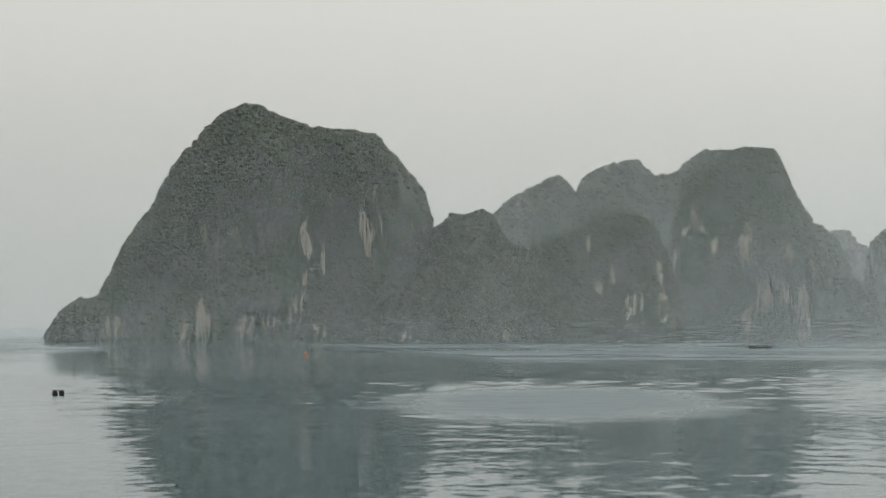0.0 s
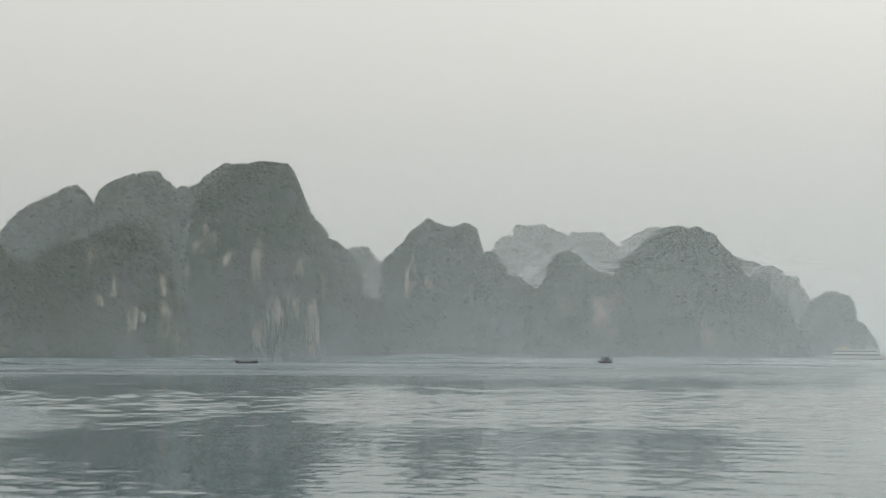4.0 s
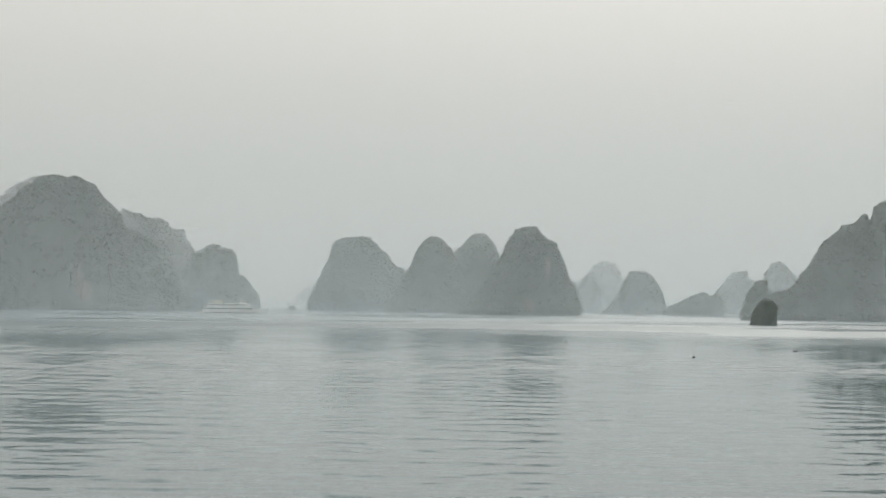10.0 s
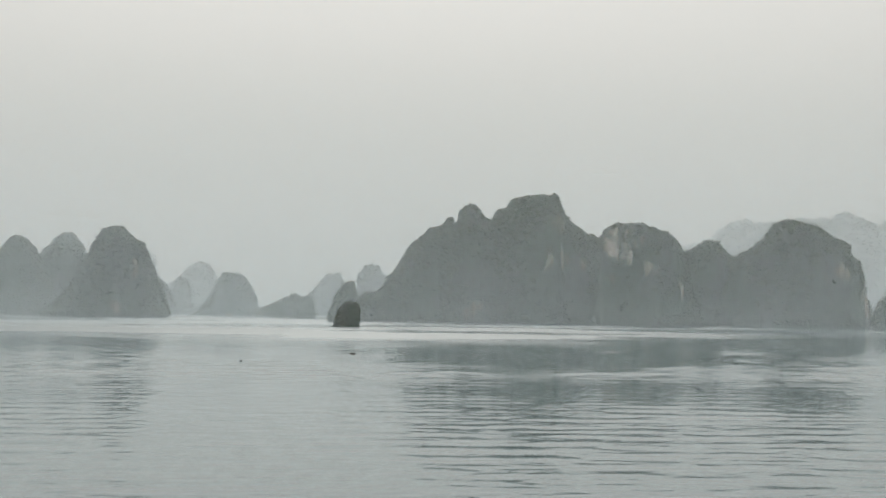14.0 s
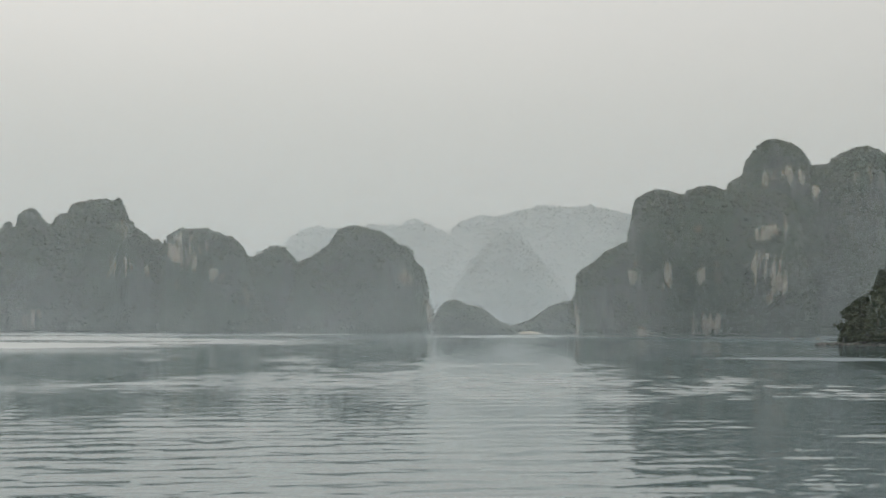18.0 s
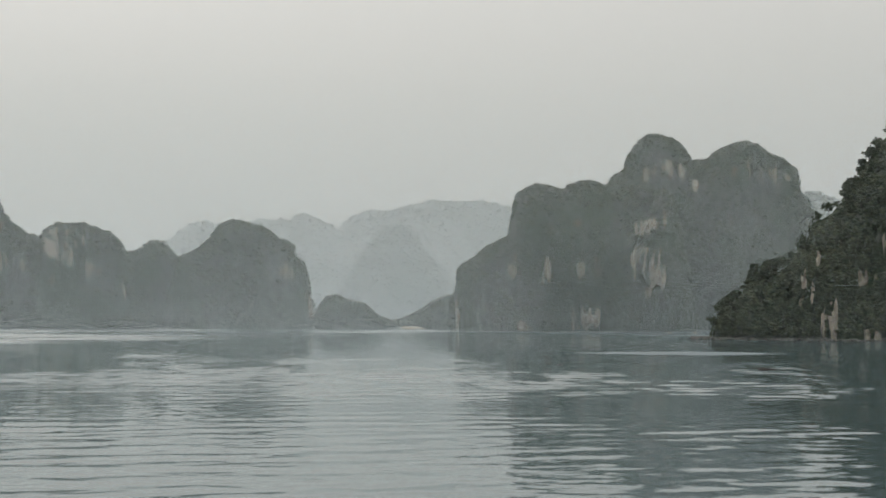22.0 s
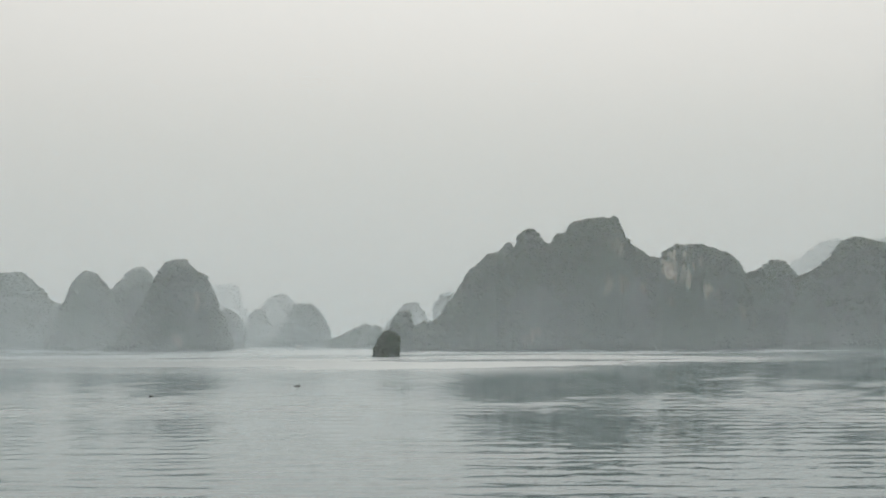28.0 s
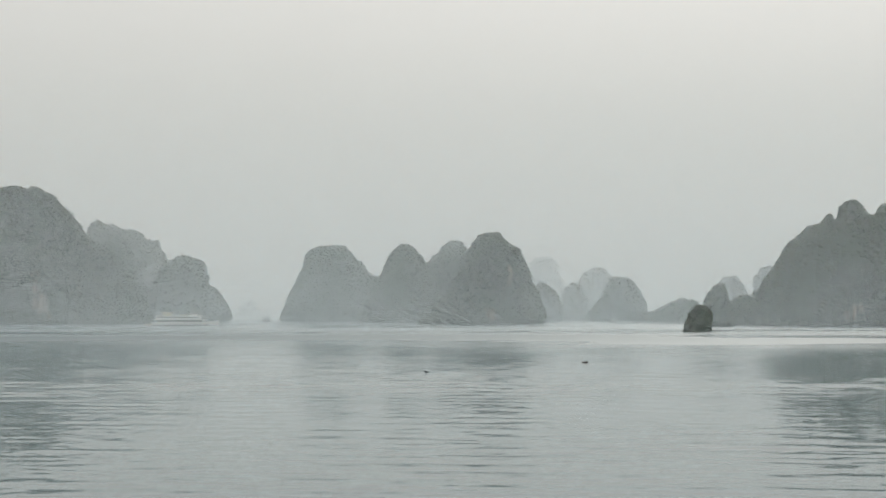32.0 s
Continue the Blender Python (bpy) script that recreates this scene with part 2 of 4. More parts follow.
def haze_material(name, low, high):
    """Haze tint put into the colour of opaque threads: what light meets them is scattered back and onward alike,
    whichever way a thread lies.
    """
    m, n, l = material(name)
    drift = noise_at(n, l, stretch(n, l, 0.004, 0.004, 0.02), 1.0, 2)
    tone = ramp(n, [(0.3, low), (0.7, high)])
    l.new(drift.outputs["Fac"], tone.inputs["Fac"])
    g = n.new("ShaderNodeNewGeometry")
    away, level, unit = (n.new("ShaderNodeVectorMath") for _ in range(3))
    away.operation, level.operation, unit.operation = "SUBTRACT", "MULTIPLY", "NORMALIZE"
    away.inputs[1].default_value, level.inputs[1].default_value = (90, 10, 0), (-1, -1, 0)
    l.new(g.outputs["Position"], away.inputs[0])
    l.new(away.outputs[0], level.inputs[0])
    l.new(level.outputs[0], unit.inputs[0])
    d, t = n.new("ShaderNodeBsdfDiffuse"), n.new("ShaderNodeBsdfTranslucent")
    both = n.new("ShaderNodeMixShader")
    both.inputs[0].default_value = 0.5
    o = n.new("ShaderNodeOutputMaterial")
    for q in (d, t):
        l.new(tone.outputs["Color"], q.inputs["Color"])
        l.new(unit.outputs[0], q.inputs["Normal"])
    l.new(d.outputs[0], both.inputs[1])
    l.new(t.outputs[0], both.inputs[2])
    l.new(both.outputs[0], o.inputs["Surface"])
    return m


# airlight of the haze as thread colour: bluish for near sheets, pale for far
NEAR_HAZE_TINT = haze_material("blue_haze_tint", (0.775, 0.87, 0.905), (0.80, 0.885, 0.92))
FAR_HAZE_TINT = haze_material("pale_haze_tint", (0.845, 0.88, 0.88), (0.875, 0.90, 0.90))


# ---- mesh helpers ----
def mesh_of(name, verts, faces, mats, smooth=True, index=None):
    """A mesh from arrays of corners and equal-sided faces."""
    me = bpy.data.meshes.new(name)
    verts, faces = np.asarray(verts, dtype=np.float32), np.asarray(faces, dtype=np.int32)
    k = faces.shape[1]
    me.vertices.add(len(verts))
    me.vertices.foreach_set("co", verts.ravel())
    me.loops.add(faces.size)
    me.loops.foreach_set("vertex_index", faces.ravel())
    me.polygons.add(len(faces))
    me.polygons.foreach_set("loop_start", np.arange(0, faces.size, k, dtype=np.int32))
    me.polygons.foreach_set("use_smooth", np.full(len(faces), smooth))
    for mt in mats:
        me.materials.append(mt)
    if index is not None:
        me.polygons.foreach_set("material_index", np.asarray(index, dtype=np.int32))
    me.update(calc_edges=True)
    me.validate()
    return me


def part(name, bm, mat, parent, label=""):
    me = bpy.data.meshes.new(name)
    bm.to_mesh(me)
    bm.free()
    me.materials.append(mat)
    ob = new(name, me)
    ob.parent = parent
    return tagged(ob, label)


def mesh_part(name, me, parent, label="", kind=""):
    ob = new(name, me)
    ob.parent = parent
    return tagged(ob, label, kind=kind)


def rnd3(ix, iy, iz, seed):
    h = (ix.astype(np.int64) * 374761393 + iy.astype(np.int64) * 668265263 + iz.astype(np.int64) * 2147483647 + seed * 974634777) & 0x7FFFFFFF
    h = ((h ^ (h >> 13)) * 1274126177) & 0x7FFFFFFF
    h = ((h ^ (h >> 16)) * 1103515245) & 0x7FFFFFFF
    return (h & 0xFFFF) / 65535.0


def vnoise(p, seed=0):
    """Smooth value noise in -1..1 at points p, one lump a unit."""
    i = np.floor(p)
    f = p - i
    f = f * f * (3 - 2 * f)
    out = 0
    for dx in (0, 1):
        for dy in (0, 1):
            for dz in (0, 1):
                w = np.abs(1 - dx - f[:, 0]) * np.abs(1 - dy - f[:, 1]) * np.abs(1 - dz - f[:, 2])
                out = out + w * rnd3(i[:, 0] + dx, i[:, 1] + dy, i[:, 2] + dz, seed)
    return out * 2 - 1


# ---- water ----
def bay():
    """One sheet of water to the horizon, with low wind waves modelled where the boat lies."""
    r = np.concatenate([[0.0, 12.0], np.arange(22, 250, 0.46), np.geomspace(250.5, 560, 260), np.geomspace(580, 7000, 22)])
    near = np.radians(np.linspace(-30, 92, 330))
    rest = np.radians(np.linspace(92, 330, 52))[1:-1]
    a = np.concatenate([near, rest])
    k = a.size
    x, y = (75 + r[:, None] * np.sin(a)).ravel(), (8 + r[:, None] * np.cos(a)).ravel()
    rg = np.random.default_rng(3)
    z = np.zeros(x.size)
    for lam in np.geomspace(1.5, 8.0, 30):
        turn = radians(36) + rg.normal(0, 0.62)
        ph = 2 * np.pi / lam * (x * math.sin(turn) + y * math.cos(turn)) + rg.uniform(0, 6.3)
        z += np.sin(ph) * lam * 0.0025 * WAVES
    gust = vnoise(np.stack([x / 75, y / 75, 0 * x], -1), 31) * 0.8 + vnoise(np.stack([x / 28, y / 28, 0 * x], -1), 32) * 0.4
    z *= np.clip(0.75 + gust * 0.9, 0.12, 1.4) * np.repeat(np.clip((520 - r) / 240, 0, 1), k)
    bearing = np.degrees(np.tile(a, r.size))
    z *= 1 - 0.45 * np.exp(-((bearing - 30) / 13) ** 2)
    v = np.stack([x, y, z], -1)
    i, j = np.meshgrid(np.arange(r.size - 1), np.arange(k), indexing="ij")
    q = np.stack([i * k + j, i * k + (j + 1) % k, (i + 1) * k + (j + 1) % k, (i + 1) * k + j], -1).reshape(-1, 4)[:, ::-1]
    return tagged(new("water", mesh_of("water", v, q, [WATER])), "calm grey-green bay water with small wind ripples", "water", kind="structure")


WAVES = 1.2

bay()

# ---- karst islands ----
def fbm(s, z, d, seed):
    return vnoise(np.stack([s, z, d], -1), seed)


class Ridge:
    """A limestone ridge: a crest line of (along, height) seen square to its bearing, a half-depth, and how bluff its faces stand."""

    def __init__(self, x, y, bearing, line, depth, bluff=2.8, rough=1.0, cliffs=()):
        b = radians(bearing)
        self.c = np.array([x, y])
        self.side = np.array([math.cos(b), -math.sin(b)])
        self.away = np.array([math.sin(b), math.cos(b)])
        self.line = np.array(line)
        run = np.hypot(*np.diff(self.line, axis=0).T)
        self.q = np.concatenate([[0], np.cumsum(run)])
        self.top, self.long = self.line[:, 1].max(), self.q[-1]
        self.depth, self.bluff, self.rough, self.cliffs = depth, bluff, rough, cliffs
        self.seed = int(abs(x * 7 + y * 13)) % 991
        # steps of equal length up the face
        f = np.linspace(0, np.pi / 2, 400)
        c, w = np.sin(f) ** (2 / bluff) * depth, np.cos(f) ** (2 / bluff) * self.top
        arc = np.concatenate([[0], np.cumsum(np.hypot(np.diff(c), np.diff(w)))])
        self.face, self._arc, self._f = arc[-1], arc / arc[-1], f / (np.pi / 2)

    def even(self, t):
        """Turns even steps t in -1..1 (front foot, crest, back foot) into the face's own angle."""
        return np.sign(t) * np.interp(np.abs(t), self._arc, self._f)

    def at(self, q, v):
        k, sd = self.rough, self.seed
        s, h = np.interp(q, self.q, self.line[:, 0]), np.interp(q, self.q, self.line[:, 1])
        zero = 0 * q
        h = np.maximum(h + (fbm(q / 8, zero, zero, sd) * 1.1 + fbm(q / 3.1, zero, zero, sd + 1) * 0.7) * k * np.clip(h / 20, 0, 1), 0)
        deep = self.depth * np.clip(h / self.top, 0, 1) ** 0.55
        c, w = np.abs(np.sin(v * np.pi / 2)) ** (2 / self.bluff), np.clip(np.cos(v * np.pi / 2), 0, 1) ** (2 / self.bluff)
        d, z = np.sign(v) * deep * c, h * w
        big = fbm(s / 34, z / 60, d / 40, sd + 2) * 0.24 * self.depth + fbm(s / 13, z / 24, d / 15, sd + 3) * 0.12 * self.depth
        ledge = fbm(s / 22, z / 6.5, d / 22, sd + 4) * 1.5
        flute = fbm(s / 4.6, z / 24, d / 6, sd + 5) * 1.3 + fbm(s / 2.1, z / 5, d / 3, sd + 6) * 0.6
        foot = np.interp(z, [0, 0.5, 1.6, 3.2], [1.2, 1.5, 1.1, 0])
        room = np.clip(deep / 8, 0, 1) * np.clip(c, 0, 1)
        d = d + np.sign(v) * ((big + ledge + flute) * k - foot) * room
        s = s + fbm(s / 5, z / 5, d / 5, sd + 7) * 0.9 * k * np.clip(z / 6, 0, 1)
        z = z + fbm(s / 7, d / 7, z / 7, sd + 8) * 1.0 * k * np.clip(z / 8, 0, 1)
        return np.stack([self.c[0] + self.side[0] * s + self.away[0] * d, self.c[1] + self.side[1] * s + self.away[1] * d, z], -1)

    def grid(self, step):
        nq, nf = max(24, int(self.long / step)), max(10, int(self.face / step))
        q = np.linspace(0.001, 0.999, nq) * self.long
        t = np.concatenate([np.linspace(-1, 0, nf), np.linspace(0, 1, nf // 2 + 4)[1:]])
        T, Q = np.meshgrid(self.even(t), q, indexing="ij")
        p = self.at(Q.ravel(), T.ravel()).reshape(t.size, nq, 3)
        sunk = p[[0, -1]].copy()
        p[[0, -1], :, 2] = 0
        sunk[..., 2] = -1.5
        p = np.concatenate([sunk[:1], p, sunk[1:]])
        n = t.size + 2
        i, j = np.meshgrid(np.arange(n - 1), np.arange(nq - 1), indexing="ij")
        f = np.stack([i * nq + j, i * nq + j + 1, (i + 1) * nq + j + 1, (i + 1) * nq + j], -1).reshape(-1, 4)
        return p.reshape(-1, 3), f

    def spot(self, s, z):
        """The face's own coordinates of a place on its front, from its way along and its height."""
        order = np.argsort(self.line[:, 0], kind="stable")
        q = np.interp(s, self.line[order, 0], self.q[order])
        h = np.maximum(np.interp(q, self.q, self.line[:, 1]), 0.5)
        u = np.clip(z / h, 0.004, 0.97)
        return q, -np.arccos(u ** (self.bluff / 2)) / (np.pi / 2)

    def local(self, p):
        r = p[:, :2] - self.c
        return r @ self.side, r @ self.away

    def bare(self, s, z):
        """How bare the rock is: above 0 inside the drip-streaked faces."""
        out = np.full(s.size, -1.0)
        rag = fbm(s / 1.5, z / 13, 0 * s, self.seed + 21) * 1.15 + fbm(s / 0.7, z / 5, 0 * s, self.seed + 22) * 1.0
        for cs, cz, w, t in self.cliffs:
            out = np.maximum(out, 0.5 - 0.9 * (np.abs((s - cs) / w) ** 2 + np.abs((z - cz) / t) ** 2) + rag)
        return out


_ico = bmesh.new()
bmesh.ops.create_icosphere(_ico, subdivisions=1, radius=1)
ICO_V = np.array([v.co[:] for v in _ico.verts])
ICO_F = np.array([[v.index for v in f.verts] for f in _ico.faces])
_ico.free()


def clumps(pos, size, seed, flat=0.75):
    """Many small uneven leaf clumps, each an own lump of the mesh."""
    rg = np.random.default_rng(seed)
    n, m = len(pos), len(ICO_V)
    a = rg.uniform(0, 2 * np.pi, n)
    ca, sa = np.cos(a), np.sin(a)
    v = ICO_V[None] * rg.uniform(0.55, 1.3, (n, m, 1))
    x, y = v[..., 0] * ca[:, None] - v[..., 1] * sa[:, None], v[..., 0] * sa[:, None] + v[..., 1] * ca[:, None]
    v = np.stack([x * rg.uniform(0.8, 1.3, (n, 1)), y * rg.uniform(0.8, 1.3, (n, 1)), v[..., 2] * flat], -1) * size[:, None, None] + pos[:, None]
    f = ICO_F[None] + (np.arange(n) * m)[:, None, None]
    return v.reshape(-1, 3), f.reshape(-1, 3)


def scatter(r, per, size, cover):
    """Where scrub takes root on a ridge: all over the tops and ledges, in patches down the cliffs, never on the drip-streaked faces."""
    rg = np.random.default_rng(r.seed + 40)
    n = int(r.long * r.face * 1.35 / per)
    q, t = rg.uniform(0, r.long, n), np.where(rg.uniform(0, 1, n) < 0.74, -1, 1) * rg.uniform(0, 0.985, n)
    v = r.even(t)
    p, pq, pv = r.at(q, v), r.at(q + 0.4, v), r.at(q, np.clip(v + 0.01, -1, 1))
    nrm = np.cross(pq - p, pv - p)
    nrm /= np.linalg.norm(nrm, axis=1)[:, None] + 1e-9
    nrm *= np.where(nrm[:, 2:] < 0, -1, 1)
    s, _ = r.local(p)
    z = p[:, 2]
    patch = fbm(s / 15, z / 24, 0 * s, r.seed + 30) * 0.6 + fbm(s / 5, z / 8, 0 * s, r.seed + 31) * 0.4
    keep = nrm[:, 2] * 1.2 + patch * 0.8 + cover > 0.6
    keep |= np.abs(t) < 0.16
    keep &= (z > 1.6) & ~((r.bare(s, z) > -0.05) & (t < 0))
    p, nrm = p[keep], nrm[keep]
    sz = size * rg.uniform(0.5, 1.25, len(p))
    pos = p + nrm * (sz * 0.2)[:, None]
    m = int(r.long / (size * 1.5))
    pc = r.at(rg.uniform(0, r.long, m), rg.normal(0, 0.07, m))
    pc = pc[pc[:, 2] > 2.5]
    sc = size * rg.uniform(0.6, 1.35, len(pc))
    pc[:, 2] += sc * 0.15
    return np.concatenate([pos, pc]), np.concatenate([sz, sc])


def island(label, ridges, per=5.0, size=1.3, cover=0.45, step=2.0):
    """An island of joined ridges with its scrub and its bare cliff faces."""
    base = tagged(new("limestone_island"), label, "island")
    cv, cf, m = [], [], 0
    for k, r in enumerate(ridges):
        mesh_part("ridge", mesh_of("ridge", *r.grid(step), [ROCK]), base, "grey lichened limestone")
        v, f = clumps(*scatter(r, per, size, cover), r.seed + 50 + k)
        cv.append(v), cf.append(f + m)
        m += len(v)
        for c in r.cliffs:
            cliff_face(base, r, *c)
    mesh_part("scrub", mesh_of("scrub", np.concatenate(cv), np.concatenate(cf), [LEAF]), base, "dark green scrub and small trees", "stuff")
    return base


def cliff_face(base, r, s, h, w, t):
    """Pale bare rock with ragged drip streaks, bulging a little out of the ridge."""
    nx, nz = max(12, int(w * 9)), max(12, int(t * 3.4))
    S, Z = np.meshgrid(s + np.linspace(-1.35, 1.35, nx) * w, np.maximum(h + np.linspace(-1.35, 1.35, nz) * t, 0.3), indexing="ij")
    S, Z = S.ravel(), Z.ravel()
    p = r.at(*r.spot(S, Z))
    m = r.bare(S, Z)
    p[:, :2] -= r.away * np.clip(m * 1.3, -1.7, 0.5)[:, None]
    i, j = np.meshgrid(np.arange(nx - 1), np.arange(nz - 1), indexing="ij")
    f = np.stack([i * nz + j, (i + 1) * nz + j, (i + 1) * nz + j + 1, i * nz + j + 1], -1).reshape(-1, 4)
    mesh_part("cliff_face", mesh_of("cliff_face", p, f, [PALE_ROCK]), base, "bare pale limestone cliff")


# large dark scrub-covered limestone island with pale streaked cliffs
r0 = Ridge(-97.7, 895.3, -6.23,
     ((-99.6, 0.0), (-98.0, 4.9), (-91.5, 14.6), (-85.5, 19.4), (-72.4, 22.5), (-65.0, 37.1), (-62.3, 44.2), (-50.6, 61.2), (-43.2, 73.9), (-34.9, 88.2), (-29.4, 95.3), (-16.9, 109.7), (-11.3, 114.3), (-2.9, 117.3), (4.1, 117.4), (21.1, 110.1), (48.0, 106.2), (62.8, 103.5), (77.1, 85.5), (86.0, 76.4), (87.4, 67.8), (92.3, 52.0), (98.0, 29.1), (102.3, 0.0)), 58, 3, 1,
     cliffs=((58.4, 52.3, 7.7, 9.0), (22.5, 17.1, 3.8, 8.9), (-30.0, 7.7, 3.8, 6.2), (-21.1, 10.2, 5.2, 8.7), (12.2, 10.2, 5.7, 3.1), (-20.9, 51.9, 2.0, 5.2), (-5.7, 52.4, 2.0, 2.8), (26.6, 50.0, 3.3, 8.8), (35.6, 42.5, 1.4, 9.2), (59.9, 71.9, 1.6, 4.9), (39.1, 69.2, 1.6, 4.0), (27.1, 30.9, 2.0, 2.8), (-63.0, 7.4, 4.2, 5.9), (78.6, 54.5, 1.3, 4.6), (-1.0, 7.7, 4.2, 5.7), (34.3, 5.9, 4.3, 4.5), ))
r1 = Ridge(11.4, 878.4, 0.74,
     ((-67.5, 0.0), (-51.0, 16.0), (-34.5, 37.9), (-15.7, 55.7), (-6.9, 64.1), (-0.8, 62.4), (6.4, 65.2), (11.9, 63.2), (16.6, 54.0), (23.4, 47.9), (31.7, 43.7), (44.1, 35.3), (59.1, 15.9), (67.3, 0.0)), 46, 1.5, 0.9,
     cliffs=((18.0, 3.6, 2.8, 2.6), (-29.9, 3.5, 3.5, 1.9), ))
r2 = Ridge(77.1, 897.9, 4.91,
     ((-43.7, 0.0), (-36.6, 29.0), (-30.9, 46.1), (-19.7, 52.3), (-7.0, 56.8), (1.9, 62.4), (12.6, 66.4), (22.3, 62.9), (27.0, 57.2), (34.7, 45.8), (35.5, 34.5), (38.8, 23.1), (41.5, 11.8), (43.1, 0.0)), 34, 2.6, 1,
     cliffs=((30.3, 17.2, 4.2, 7.9), (30.9, 34.1, 1.9, 5.2), (17.3, 18.9, 4.2, 6.2), (8.5, 32.6, 1.5, 4.0), (1.1, 27.5, 1.8, 3.4), (-4.3, 48.5, 1.7, 4.6), (13.2, 48.7, 1.7, 2.8), (37.8, 9.0, 2.8, 4.2), ))
island("large dark scrub-covered limestone island with pale streaked cliffs", [r0, r1, r2], per=4.2, size=1.25, cover=0.42, step=1.8)

# tall limestone tower with broad pale cliffs above the water
r0 = Ridge(192.0, 1034.9, 10.51,
     ((-62.2, 0.0), (-60.2, 12.5), (-58.1, 42.2), (-55.4, 65.4), (-52.0, 85.3), (-44.8, 96.8), (-34.3, 105.5), (-22.0, 109.3), (-7.6, 111.0), (-1.1, 110.6), (3.0, 104.9), (10.4, 84.4), (15.5, 76.5), (19.8, 68.5), (22.3, 56.4), (31.7, 44.9), (45.7, 33.5), (55.1, 30.2), (57.1, 20.4), (60.3, 0.0)), 44, 3, 1,
     cliffs=((-43.8, 65.5, 3.5, 9.3), (-50.5, 63.2, 3.7, 4.3), (-33.4, 53.5, 2.9, 4.0), (-14.9, 53.3, 5.8, 10.6), (-1.6, 18.9, 11.5, 15.4), (16.4, 15.5, 4.4, 14.0), (20.4, 39.2, 1.6, 4.7), (7.4, 49.2, 2.8, 5.3), (-55.3, 46.4, 2.3, 5.3), (-14.4, 12.3, 2.7, 8.2), ))
island("tall limestone tower with broad pale cliffs above the water", [r0], per=4.5, size=1.3, cover=0.34, step=1.9)

# hazy ridge of rounded limestone peaks
r0 = Ridge(123.3, 1199.5, 5.87,
     ((-102.4, 0.0), (-94.7, 62.5), (-89.4, 82.4), (-82.5, 88.4), (-61.6, 101.3), (-50.2, 107.7), (-44.5, 107.7), (-32.5, 96.5), (-27.5, 107.2), (-18.1, 114.7), (0.7, 119.1), (7.5, 118.3), (12.0, 112.5), (17.6, 108.3), (30.7, 109.3), (40.0, 114.9), (49.4, 123.2), (62.4, 125.3), (75.4, 120.3), (90.0, 95.5), (100.3, 0.0)), 50, 2.4, 1)
island("hazy ridge of rounded limestone peaks", [r0], per=9, size=1.8, cover=0.5, step=2.6)

# hazy scrub-covered limestone shoulder behind a tower
r0 = Ridge(228.3, 1111.4, 9.73,
     ((-29.4, 0.0), (-22.1, 43.4), (-12.9, 78.3), (-6.3, 80.9), (-1.9, 77.8), (-0.2, 71.6), (7.2, 68.3), (14.0, 63.3), (20.9, 51.2), (23.4, 37.3), (26.4, 20.0), (30.9, 0.0)), 30, 2.4, 1)
island("hazy scrub-covered limestone shoulder behind a tower", [r0], per=9, size=1.8, cover=0.5, step=2.6)

# faint limestone hill deep in the haze
r0 = Ridge(285.0, 1254.8, 11.16,
     ((-20.8, 0.0), (-18.3, 60.7), (-14.7, 71.8), (-9.2, 73.9), (-1.7, 74.1), (2.1, 70.6), (6.7, 66.0), (11.6, 63.3), (17.4, 53.5), (22.2, 0.0)), 26, 2.6, 1)
island("faint limestone hill deep in the haze", [r0], per=12, size=2.0, cover=0.5, step=3.0)

# long limestone island with several rounded peaks in haze
r0 = Ridge(326.4, 1115.0, 14.56,
     ((-61.1, 0.0), (-60.4, 31.5), (-57.3, 56.5), (-54.6, 62.6), (-47.7, 68.1), (-40.9, 76.5), (-30.5, 84.6), (-25.2, 82.2), (-12.8, 79.9), (-4.0, 82.6), (-0.4, 79.0), (4.0, 64.7), (12.2, 64.2), (14.0, 59.5), (23.1, 47.1), (28.4, 48.2), (33.8, 42.9), (39.1, 41.5), (50.0, 29.4), (62.9, 0.0)), 38, 2.8, 1,
     cliffs=((-41.7, 48.6, 3.6, 11.6), (-29.2, 44.3, 3.5, 5.0), (-10.1, 60.8, 3.2, 2.5), (-58.5, 22.5, 2.4, 7.1), ))
r1 = Ridge(384.6, 1069.8, 18.04,
     ((-38.4, 0.0), (-32.0, 35.8), (-22.9, 45.7), (-20.2, 57.0), (-16.9, 62.4), (-10.0, 65.3), (0.5, 59.1), (4.0, 53.1), (7.5, 50.0), (20.0, 48.8), (28.5, 36.6), (39.3, 0.0)), 28, 2.8, 1,
     cliffs=((-13.1, 28.9, 4.3, 6.6), (11.5, 27.3, 8.7, 15.6), ))
r2 = Ridge(466.1, 1070.3, 21.92,
     ((-64.7, 0.0), (-56.1, 48.8), (-51.2, 62.6), (-44.1, 65.2), (-37.0, 71.8), (-26.3, 79.2), (-15.6, 81.9), (-4.8, 80.9), (5.9, 76.7), (9.6, 70.5), (20.4, 60.5), (24.1, 50.8), (34.9, 47.3), (43.9, 38.4), (51.1, 29.4), (56.6, 16.9), (62.0, 6.1), (65.3, 0.0)), 42, 2.6, 1)
r3 = Ridge(457.6, 1030.8, 22.28,
     ((-14.2, 0.0), (-11.8, 22.8), (-9.9, 40.2), (-5.6, 44.8), (2.7, 44.6), (7.8, 37.0), (10.7, 16.1), (14.8, 0.0)), 14, 2.8, 0.7,
     cliffs=((-3.1, 9.2, 3.6, 8.3), (-8.8, 22.8, 2.2, 12.2), ))
island("long limestone island with several rounded peaks in haze", [r0, r1, r2, r3], per=6, size=1.45, cover=0.45, step=2.1)

